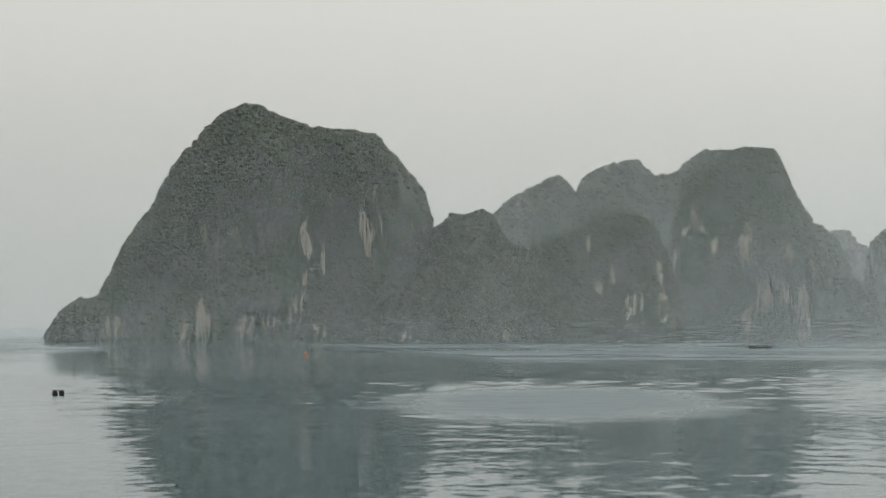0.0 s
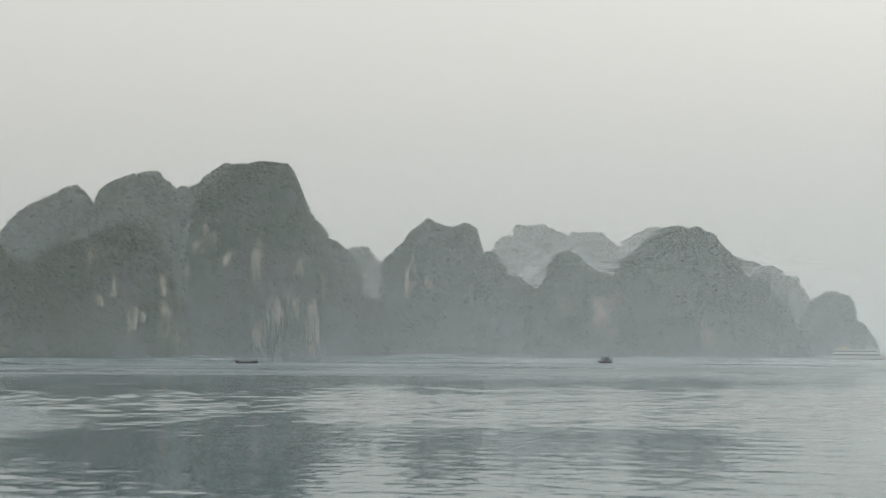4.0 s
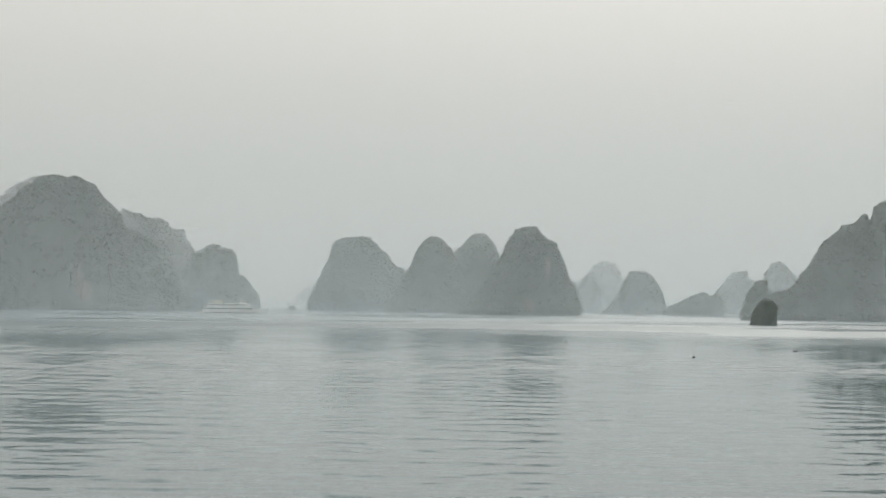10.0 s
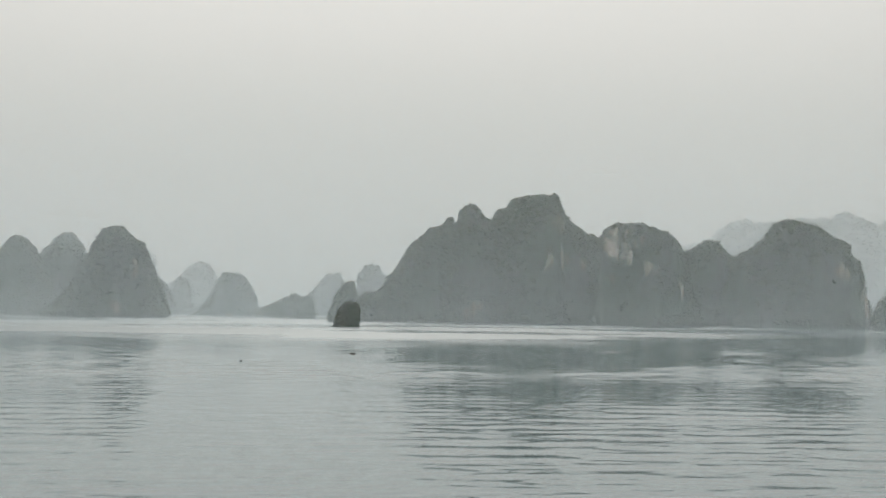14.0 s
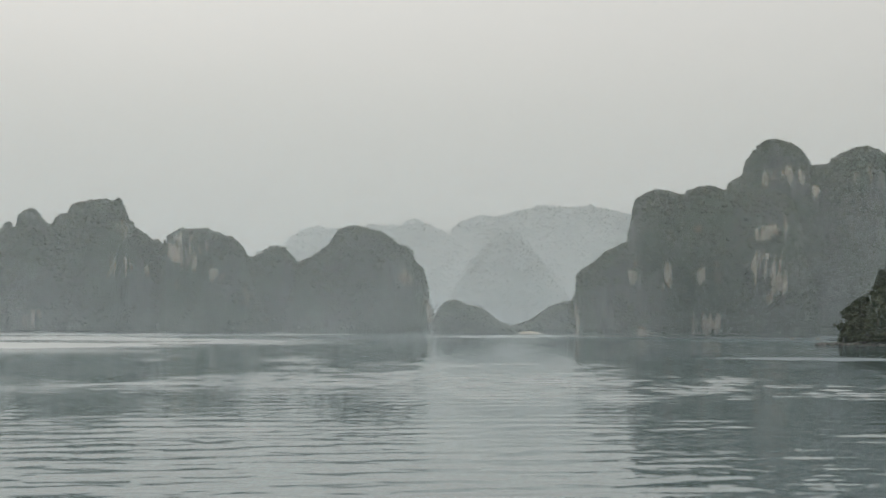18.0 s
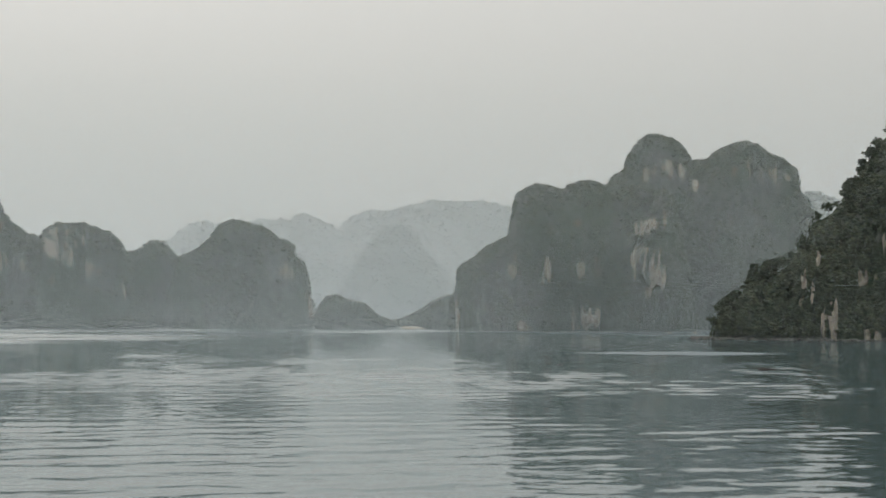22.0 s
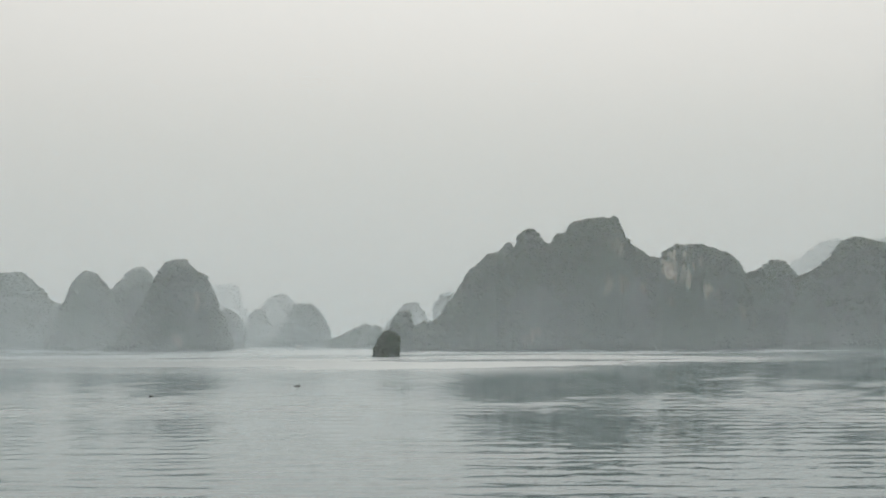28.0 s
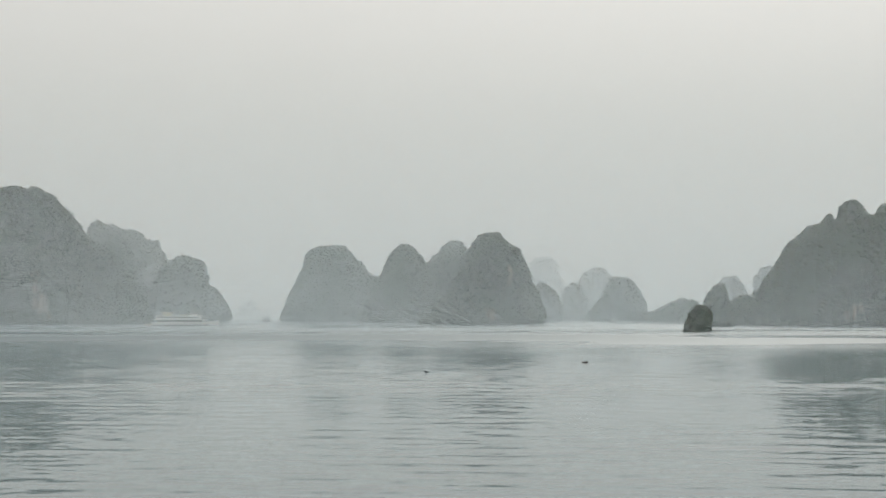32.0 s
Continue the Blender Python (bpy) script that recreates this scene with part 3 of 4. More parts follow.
# faint ridge of limestone peaks deep in the haze
r0 = Ridge(497.1, 1349.5, 18.86,
     ((-90.7, 0.0), (-89.3, 75.7), (-85.9, 84.7), (-79.4, 90.2), (-71.9, 89.4), (-69.4, 98.4), (-59.7, 99.9), (-50.0, 99.6), (-41.9, 94.3), (-22.0, 92.4), (-15.4, 94.7), (-4.3, 94.4), (11.4, 79.4), (17.9, 88.4), (28.9, 95.3), (40.0, 96.8), (51.1, 93.4), (77.9, 80.3), (92.2, 0.0)), 40, 2.6, 1,
     cliffs=((-57.5, 63.1, 9.0, 6.6), ))
island("faint ridge of limestone peaks deep in the haze", [r0], per=14, size=2.2, cover=0.5, step=3.2)

# hazy limestone headland stepping down to the channel
r0 = Ridge(573.3, 1206.0, 24.06,
     ((-40.2, 0.0), (-28.7, 63.0), (-23.5, 69.3), (-14.5, 67.3), (-4.3, 63.2), (5.8, 61.2), (9.9, 55.1), (18.0, 54.3), (24.2, 42.8), (32.4, 30.5), (40.7, 0.0)), 34, 2.4, 1)
r1 = Ridge(538.4, 1123.1, 24.15,
     ((-20.0, 0.0), (-15.0, 47.7), (-9.5, 53.5), (-3.9, 55.5), (1.0, 49.8), (7.4, 34.4), (13.1, 21.0), (20.7, 0.0)), 24, 2.4, 1)
r2 = Ridge(571.1, 1103.9, 25.93,
     ((-28.9, 0.0), (-19.8, 21.0), (-12.5, 35.7), (-5.1, 40.4), (0.5, 43.1), (7.9, 39.7), (13.5, 36.7), (14.7, 23.3), (20.3, 20.7), (23.0, 15.8), (27.8, 8.2), (29.4, 0.0)), 24, 2.8, 1)
island("hazy limestone headland stepping down to the channel", [r0, r1, r2], per=9, size=1.7, cover=0.5, step=2.5)

# group of four rounded limestone peaks standing in the bay
r0 = Ridge(668.4, 1067.1, 30.13,
     ((-40.7, 0.0), (-38.9, 5.9), (-34.5, 15.5), (-31.9, 23.2), (-25.3, 34.8), (-24.2, 41.7), (-19.8, 46.4), (-15.3, 49.5), (-4.7, 50.0), (1.0, 47.8), (12.4, 36.4), (18.2, 30.3), (21.2, 29.6), (25.8, 24.6), (37.4, 6.7), (41.2, 0.0)), 30, 2.4, 0.8)
r1 = Ridge(663.6, 977.8, 32.18,
     ((-26.1, 0.0), (-15.2, 24.6), (-10.7, 33.6), (-7.3, 41.9), (-2.8, 46.3), (0.7, 47.7), (5.0, 45.6), (10.3, 40.0), (13.2, 35.7), (19.3, 21.4), (26.5, 0.0)), 24, 2.2, 0.8)
r2 = Ridge(715.2, 1000.2, 33.72,
     ((-29.1, 0.0), (-18.5, 36.1), (-11.2, 43.6), (-4.0, 50.8), (0.4, 52.3), (4.1, 49.0), (12.6, 37.9), (20.1, 26.0), (29.4, 0.0)), 26, 2.2, 0.8)
r3 = Ridge(631.8, 838.6, 34.89,
     ((-34.5, 0.0), (-26.2, 5.6), (-20.0, 11.9), (-15.4, 18.3), (-10.8, 27.9), (-6.2, 35.8), (-3.2, 42.8), (0.8, 47.0), (4.5, 48.2), (10.1, 48.3), (13.9, 43.9), (20.1, 40.5), (23.9, 32.9), (27.1, 25.1), (28.0, 20.3), (30.5, 17.2), (32.2, 9.3), (35.3, 3.4), (34.7, 0.0)), 26, 2.3, 0.8,
     cliffs=((16.2, 25.8, 1.6, 4.7), (7.2, 5.2, 2.9, 3.1), ))
island("group of four rounded limestone peaks standing in the bay", [r0, r1, r2, r3], per=5, size=1.3, cover=0.5, step=1.8)

# far rounded limestone hill in the haze
r0 = Ridge(919.4, 1137.9, 37.51,
     ((-25.5, 0.0), (-19.3, 20.4), (-8.6, 27.2), (-2.3, 36.1), (5.4, 38.4), (11.9, 35.8), (16.2, 27.4), (22.3, 11.9), (25.8, 0.0)), 22, 2.2, 0.8)
island("far rounded limestone hill in the haze", [r0], per=14, size=2.0, cover=0.5, step=3.0)

# faint far limestone tower in the haze
r0 = Ridge(981.2, 1290.4, 34.25,
     ((-19.5, 0.0), (-14.7, 43.6), (-8.6, 50.4), (3.0, 51.9), (8.6, 46.0), (10.9, 33.8), (16.9, 24.0), (19.2, 0.0)), 18, 2.8, 0.8)
island("faint far limestone tower in the haze", [r0], per=14, size=2.0, cover=0.5, step=3.0)

# small faint limestone knoll beside a peak
r0 = Ridge(768.3, 975.5, 34.32,
     ((-10.1, 0.0), (-6.6, 24.9), (-2.5, 24.9), (2.7, 20.5), (7.9, 13.1), (9.9, 0.0)), 9, 2.4, 0.6)
island("small faint limestone knoll beside a peak", [r0], per=8, size=1.4, cover=0.5, step=2.0)

# small faint rounded limestone knoll
r0 = Ridge(840.2, 1047.1, 35.18,
     ((-8.1, 0.0), (-6.9, 19.6), (-1.7, 24.7), (3.8, 24.3), (8.6, 15.5), (7.8, 0.0)), 9, 2.4, 0.6)
island("small faint rounded limestone knoll", [r0], per=8, size=1.4, cover=0.5, step=2.0)

# small steep limestone island in haze
r0 = Ridge(797.3, 945.7, 38.49,
     ((-20.2, 0.0), (-14.1, 2.9), (-8.0, 12.5), (-3.4, 19.2), (0.1, 27.4), (5.5, 29.0), (10.9, 27.5), (16.3, 20.5), (20.7, 13.9), (21.8, 6.4), (20.4, 0.0)), 15, 2.4, 0.8)
island("small steep limestone island in haze", [r0], per=7, size=1.4, cover=0.5, step=2.0)

# low sloping limestone islet in haze
r0 = Ridge(798.6, 883.8, 40.48,
     ((-19.1, 0.0), (-14.0, 5.0), (-8.9, 7.5), (-0.3, 12.2), (6.6, 14.1), (10.0, 11.6), (16.9, 5.3), (19.3, 0.0)), 9, 2, 0.6)
island("low sloping limestone islet in haze", [r0], per=6, size=1.2, cover=0.5, step=1.6)

# narrow limestone stack standing in the water
r0 = Ridge(776.6, 839.8, 41.10,
     ((-6.6, 0.0), (-4.0, 5.6), (-0.9, 12.5), (2.3, 13.6), (4.8, 10.9), (6.1, 4.1), (6.8, 0.0)), 5, 2.8, 0.5)
island("narrow limestone stack standing in the water", [r0], per=4, size=0.9, cover=0.35, step=1.0)

# two faint far limestone peaks
r0 = Ridge(934.5, 998.3, 41.75,
     ((-18.4, 0.0), (-10.7, 16.7), (-6.0, 20.8), (-1.0, 29.1), (2.9, 30.3), (7.9, 30.0), (10.7, 25.1), (14.6, 16.9), (18.5, 0.0)), 18, 2.4, 0.8)
r1 = Ridge(936.9, 942.9, 43.49,
     ((-20.0, 0.0), (-16.7, 20.6), (-14.9, 28.6), (-11.9, 34.2), (-7.0, 36.6), (-3.3, 35.0), (1.3, 28.7), (8.8, 22.1), (16.3, 13.0), (20.1, 0.0)), 18, 2.4, 0.8)
island("two faint far limestone peaks", [r0, r1], per=10, size=1.7, cover=0.5, step=2.6)

# broad jagged limestone island with sharp pinnacles
r0 = Ridge(717.1, 634.5, 46.10,
     ((-72.6, 0.0), (-66.0, 8.9), (-60.1, 11.2), (-57.9, 13.2), (-51.7, 14.0), (-46.6, 20.2), (-43.1, 25.7), (-38.6, 31.9), (-33.8, 38.3), (-27.0, 46.2), (-22.9, 48.2), (-21.8, 45.4), (-18.8, 48.2), (-16.7, 51.3), (-14.7, 48.0), (-12.0, 51.1), (-9.9, 55.9), (-7.1, 57.9), (-4.4, 57.1), (0.9, 49.9), (4.5, 49.4), (7.2, 54.1), (12.7, 57.0), (15.4, 61.2), (20.9, 63.8), (26.4, 64.5), (34.8, 62.9), (37.6, 58.7), (39.0, 53.2), (43.2, 49.9), (54.4, 42.7), (58.1, 40.0), (65.7, 28.3), (74.3, 0.0)), 38, 2.4, 1,
     cliffs=((35.9, 46.7, 2.7, 5.6), (30.4, 30.1, 2.3, 7.0), (38.4, 30.8, 3.1, 4.7), (-3.8, 5.3, 3.9, 4.7), (47.0, 29.2, 1.8, 3.1), ))
island("broad jagged limestone island with sharp pinnacles", [r0], per=4, size=1.2, cover=0.42, step=1.7)

# low dark limestone stack off a headland
r0 = Ridge(643.4, 655.1, 41.64,
     ((-8.2, 0.0), (-6.3, 5.2), (-4.0, 11.8), (-0.8, 17.9), (2.2, 19.0), (3.9, 18.0), (5.0, 14.0), (6.8, 6.6), (8.9, 0.0)), 8, 2.6, 0.6)
island("low dark limestone stack off a headland", [r0], per=3, size=0.9, cover=0.4, step=1.0)

# small leaning limestone stack with a bushy top
r0 = Ridge(529.3, 529.1, 41.50,
     ((-4.0, 0.0), (-2.5, 3.6), (-0.6, 7.6), (0.9, 9.5), (4.4, 9.1), (6.4, 6.2), (5.7, 2.8), (4.6, 0.0)), 4.5, 3.2, 0.5)
island("small leaning limestone stack with a bushy top", [r0], per=1.6, size=0.6, cover=0.4, step=0.6)

# limestone island with a square-topped pale cliff and domed hills
r0 = Ridge(733.6, 543.6, 51.39,
     ((-24.9, 0.0), (-21.6, 37.6), (-20.1, 42.9), (-18.3, 45.1), (-14.4, 47.2), (-4.1, 47.8), (-0.2, 45.5), (6.3, 43.7), (9.4, 42.1), (12.8, 37.9), (15.4, 33.4), (19.4, 16.8), (25.3, 0.0)), 24, 3.4, 0.9,
     cliffs=((-16.4, 36.8, 3.1, 7.0), (-8.4, 35.9, 4.9, 5.2), (-1.3, 25.7, 3.2, 3.4), (14.2, 18.2, 1.5, 4.5), (-16.5, 21.1, 1.2, 2.6), (4.6, 26.0, 1.5, 4.0), (-8.8, 43.1, 2.0, 1.8), ))
r1 = Ridge(796.4, 551.4, 53.52,
     ((-23.9, 0.0), (-15.9, 35.4), (-9.0, 38.6), (-4.9, 41.7), (-1.6, 42.8), (3.3, 40.6), (7.5, 34.5), (13.0, 28.9), (24.2, 0.0)), 20, 2.4, 0.9)
r2 = Ridge(803.5, 511.3, 55.91,
     ((-36.4, 0.0), (-27.2, 32.6), (-23.1, 35.9), (-16.3, 38.7), (-12.3, 43.7), (-8.3, 49.2), (-2.9, 51.5), (2.6, 51.8), (9.3, 49.3), (16.1, 45.2), (22.8, 42.5), (26.1, 39.8), (27.4, 34.8), (31.0, 30.2), (33.7, 20.6), (35.6, 9.6), (36.5, 0.0)), 30, 2.8, 0.9,
     cliffs=((25.7, 27.7, 4.7, 6.3), (34.2, 13.6, 2.2, 9.4), ))
island("limestone island with a square-topped pale cliff and domed hills", [r0, r1, r2], per=4, size=1.2, cover=0.4, step=1.7)

# faint cone-shaped hill in the haze
r0 = Ridge(1303.7, 707.7, 60.73,
     ((-57.5, 0.0), (-32.0, 45.1), (-19.2, 62.7), (-8.6, 71.5), (-1.0, 74.1), (6.3, 70.6), (19.0, 56.2), (35.9, 32.3), (56.9, 0.0)), 50, 1.7, 1)
island("faint cone-shaped hill in the haze", [r0], per=14, size=2.2, cover=0.6, step=3.4)

# faint long mountain ridge deep in the haze
r0 = Ridge(1671.0, 827.8, 63.13,
     ((-139.7, 0.0), (-132.9, 71.1), (-130.2, 93.5), (-120.8, 101.9), (-104.4, 105.8), (-82.5, 104.6), (-66.2, 110.1), (-49.9, 114.5), (-36.4, 115.6), (-28.3, 112.2), (-12.1, 114.4), (9.3, 114.3), (25.3, 109.8), (46.5, 105.3), (83.4, 82.2), (135.3, 0.0)), 90, 2, 1)
island("faint long mountain ridge deep in the haze", [r0], per=40, size=3.4, cover=0.6, step=5.0)

# faint far range of rounded hills
r0 = Ridge(1376.1, 893.0, 56.09,
     ((-106.7, 0.0), (-95.0, 59.6), (-70.6, 67.1), (-56.1, 79.6), (-44.0, 82.6), (-31.8, 79.7), (-2.7, 84.3), (31.2, 84.4), (43.2, 89.4), (55.3, 84.5), (72.1, 76.7), (89.0, 58.2), (105.9, 0.0)), 70, 2, 1)
island("faint far range of rounded hills", [r0], per=34, size=3.2, cover=0.6, step=5.0)

# faint hill behind the stepped island
r0 = Ridge(1462.4, 411.7, 73.98,
     ((-42.5, 0.0), (-27.1, 91.9), (-18.6, 101.6), (-12.2, 101.5), (-1.7, 96.9), (8.7, 91.5), (21.2, 78.1), (41.4, 0.0)), 40, 2.2, 1)
island("faint hill behind the stepped island", [r0], per=20, size=2.4, cover=0.6, step=4.0)

# low wooded islet beside a domed hill
r0 = Ridge(806.2, 445.2, 59.75,
     ((-20.3, 0.0), (-19.1, 7.2), (-16.5, 11.2), (-12.7, 14.1), (-8.9, 14.9), (-5.1, 12.6), (1.3, 11.8), (5.1, 8.7), (10.2, 4.8), (15.3, 3.1), (20.3, 0.0)), 11, 2, 0.6)
island("low wooded islet beside a domed hill", [r0], per=2.6, size=1.0, cover=0.7, step=1.3)

# low wooded spur beside a stepped island
r0 = Ridge(840.9, 429.3, 61.83,
     ((-21.3, 0.0), (-14.9, 2.6), (-5.8, 5.7), (3.2, 11.6), (7.1, 13.0), (12.2, 15.7), (21.2, 0.0)), 12, 1.7, 0.6)
island("low wooded spur beside a stepped island", [r0], per=2.8, size=1.0, cover=0.7, step=1.4)

# stepped limestone island with bands of pale cliffs
r0 = Ridge(795.3, 331.2, 66.01,
     ((-53.0, 0.0), (-51.6, 13.2), (-49.4, 20.6), (-48.2, 26.7), (-43.4, 29.1), (-33.7, 36.4), (-27.7, 40.0), (-25.7, 44.9), (-24.5, 52.2), (-22.8, 57.6), (-15.6, 61.2), (-6.0, 61.0), (2.5, 63.8), (7.2, 61.9), (24.0, 61.3), (38.3, 59.3), (43.1, 52.0), (46.6, 32.7), (52.4, 0.0)), 32, 3.2, 1,
     cliffs=((-25.7, 26.7, 1.7, 4.4), (-10.8, 24.3, 2.8, 5.3), (4.2, 25.5, 2.3, 4.1), (10.2, 26.2, 1.4, 4.9), (31.2, 44.1, 7.0, 3.9), (26.6, 29.6, 2.9, 6.3), (33.3, 25.0, 4.3, 9.0), (-48.9, 5.5, 1.7, 7.1), (4.8, 5.2, 6.8, 5.7), (-20.6, 1.7, 3.2, 2.7), (1.0, 44.7, 1.5, 1.5), (37.5, 47.0, 1.2, 3.9), ))
r1 = Ridge(874.0, 297.2, 70.36,
     ((-53.6, 0.0), (-47.0, 64.9), (-44.4, 70.1), (-38.7, 73.2), (-37.1, 80.5), (-32.7, 85.7), (-25.0, 88.8), (-18.6, 88.2), (-14.0, 83.7), (-9.4, 76.8), (-3.2, 77.5), (4.4, 82.6), (12.1, 85.2), (15.9, 85.6), (20.9, 83.2), (29.7, 79.2), (34.8, 75.8), (37.8, 71.9), (38.5, 64.1), (42.2, 60.2), (44.7, 48.6), (47.6, 34.4), (52.4, 0.0)), 36, 3, 1,
     cliffs=((-28.6, 69.9, 2.6, 3.7), (-20.3, 70.3, 5.2, 5.3), (-13.4, 69.5, 1.8, 3.4), (10.8, 71.6, 1.8, 2.6), (16.0, 70.8, 1.8, 5.0), (27.6, 70.9, 1.9, 3.6), (34.0, 69.6, 1.5, 2.3), (43.3, 47.9, 1.2, 5.8), (-7.8, 64.5, 1.9, 2.6), ))
island("stepped limestone island with bands of pale cliffs", [r0, r1], per=3.6, size=1.1, cover=0.42, step=1.6)

# near dark wooded limestone slope with rust-stained cliffs
r0 = Ridge(629.6, 145.8, 76.65,
     ((-62.6, 0.0), (-59.5, 2.0), (-58.1, 5.3), (-56.0, 9.1), (-53.8, 11.0), (-50.9, 13.1), (-47.5, 17.4), (-45.8, 19.4), (-42.4, 19.9), (-37.3, 21.6), (-33.9, 25.1), (-29.7, 32.8), (-28.5, 35.8), (-24.7, 37.0), (-20.5, 42.1), (-18.0, 45.4), (-14.7, 50.5), (-11.3, 55.6), (-9.2, 58.9), (2.7, 69.7), (22.0, 75.9), (40.9, 63.6), (52.9, 30.3), (58.7, 0.0)), 34, 2, 0.8,
     cliffs=((-31.2, 14.2, 2.3, 6.0), (-27.4, 24.0, 1.0, 3.1), (-23.3, 4.7, 2.8, 6.3), (-19.2, 7.4, 1.1, 2.5), (-13.3, 18.1, 2.8, 2.0), (-11.8, 1.3, 2.8, 2.9), (-5.0, 27.4, 4.1, 4.3), (0.5, 5.3, 4.8, 6.0), ))
near_slope = r0
island("near dark wooded limestone slope with rust-stained cliffs", [r0], per=1.1, size=0.72, cover=0.5, step=0.9)

# barely visible far hill in the channel
r0 = Ridge(1155.6, 2048.3, 28.71,
     ((-22.0, 0.0), (-16.0, 11.9), (-9.3, 20.7), (4.3, 23.0), (14.5, 19.5), (22.8, 0.0)), 20, 2.2, 0.6)
island("barely visible far hill in the channel", [r0], per=40, size=3, cover=0.6, step=5.0)

# barely visible small hill far down the channel
r0 = Ridge(1043.5, 2048.0, 24.60,
     ((-16.6, 0.0), (-6.0, 10.6), (4.8, 19.6), (13.0, 14.0), (17.6, 0.0)), 14, 2.2, 0.6)
island("barely visible small hill far down the channel", [r0], per=40, size=3, cover=0.6, step=5.0)


# ---- haze over the bay, built as sheets of opaque threads ----
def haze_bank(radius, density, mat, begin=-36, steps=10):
    """A bank of haze imitated by a sheet of very many fine level opaque threads, thinner with height and denser over
    the open middle of the bay.
    """
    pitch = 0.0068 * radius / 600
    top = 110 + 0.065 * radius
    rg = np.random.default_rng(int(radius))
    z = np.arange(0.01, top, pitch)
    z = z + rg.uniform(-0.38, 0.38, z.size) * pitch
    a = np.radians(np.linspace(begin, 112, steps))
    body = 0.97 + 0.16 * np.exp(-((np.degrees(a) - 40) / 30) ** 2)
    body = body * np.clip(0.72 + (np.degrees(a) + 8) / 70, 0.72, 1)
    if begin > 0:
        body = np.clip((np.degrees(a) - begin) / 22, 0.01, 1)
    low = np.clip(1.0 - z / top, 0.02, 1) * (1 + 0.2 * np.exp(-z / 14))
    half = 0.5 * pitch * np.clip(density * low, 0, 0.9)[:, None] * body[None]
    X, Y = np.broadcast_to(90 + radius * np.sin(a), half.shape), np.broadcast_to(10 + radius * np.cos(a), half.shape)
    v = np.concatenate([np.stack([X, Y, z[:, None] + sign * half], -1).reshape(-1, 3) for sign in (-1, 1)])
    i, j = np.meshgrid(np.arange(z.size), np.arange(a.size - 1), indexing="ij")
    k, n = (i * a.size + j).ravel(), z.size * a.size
    ob = new("haze_sheet", mesh_of("haze_sheet", v, np.stack([k, k + 1, k + 1 + n, k + n], -1), [mat], smooth=False))
    return tagged(ob, "sheet of fine pale threads standing in for haze over the bay", "haze", kind="stuff")


# added sheets that veil whatever stands behind them, standing in for airlight
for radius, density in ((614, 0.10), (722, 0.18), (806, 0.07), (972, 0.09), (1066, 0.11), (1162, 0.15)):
    haze_bank(radius, density, NEAR_HAZE_TINT)
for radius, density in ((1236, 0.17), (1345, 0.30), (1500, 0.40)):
    haze_bank(radius, density, FAR_HAZE_TINT)
# thin extra sheet that lightens the dark near slope
haze_bank(400, 0.045, NEAR_HAZE_TINT, 52, 6)


# ---- boats ----
def block(x0, x1, y0, y1, z0, z1, bevel=0.04, taper=0.0):
    bm = bmesh.new()
    bmesh.ops.create_cube(bm, size=1)
    for v in bm.verts:
        k = 1 - taper if v.co.z > 0 else 1
        v.co = Vector(((x0 + x1) / 2 + v.co.x * (x1 - x0) * k, (y0 + y1) / 2 + v.co.y * (y1 - y0) * k, (z0 + z1) / 2 + v.co.z * (z1 - z0)))
    bmesh.ops.bevel(bm, geom=bm.edges[:], offset=bevel, segments=2, affect="EDGES", profile=0.5)
    return bm


def rod(p, q, r, sides=8):
    bm = bmesh.new()
    p, q = Vector(p), Vector(q)
    bmesh.ops.create_cone(bm, cap_ends=True, segments=sides, radius1=r, radius2=r * 0.8, depth=(q - p).length,
                          matrix=Matrix.Translation((p + q) / 2) @ (q - p).to_track_quat("Z", "Y").to_matrix().to_4x4())
    return bm


def hull_mesh(length, beam, draught, side, rise, stern=0.75, n=18):
    """A boat's hull along x, bow at +x, with sheer and flare; open at the top, closed by a deck a little lower."""
    bm = bmesh.new()
    rings = []
    for i in range(n + 1):
        s = i / n
        x = (s - 0.5) * length
        w = beam / 2 * (stern + (1 - stern) * math.sin(min(1, s * 2.2) * math.pi / 2)) * (1 - max(0, (s - 0.55) / 0.45) ** 2.3)
        w = max(w, 0.03)
        top = side + rise * max(0, (s - 0.45) / 0.55) ** 2 + rise * 0.3 * max(0, (0.3 - s) / 0.3) ** 2
        rake = 0.10 * length * max(0, (s - 0.8) / 0.2)
        rings.append([bm.verts.new(c) for c in ((x - rake * 0.6, -w * 0.35, -draught), (x, -w * 0.85, -draught * 0.2), (x + rake * 0.4, -w, top),
                      (x + rake * 0.4, -w + min(0.12, w * 0.3), top), (x, -w * 0.8, side * 0.7), (x, w * 0.8, side * 0.7),
                      (x + rake * 0.4, w - min(0.12, w * 0.3), top), (x + rake * 0.4, w, top), (x, w * 0.85, -draught * 0.2), (x - rake * 0.6, w * 0.35, -draught))])
    for a, b in zip(rings, rings[1:]):
        for k in range(10):
            bm.faces.new((a[k], b[k], b[(k + 1) % 10], a[(k + 1) % 10]))
    bm.faces.new(rings[0])
    bm.faces.new(list(reversed(rings[-1])))
    bmesh.ops.recalc_face_normals(bm, faces=bm.faces[:])
    return bm


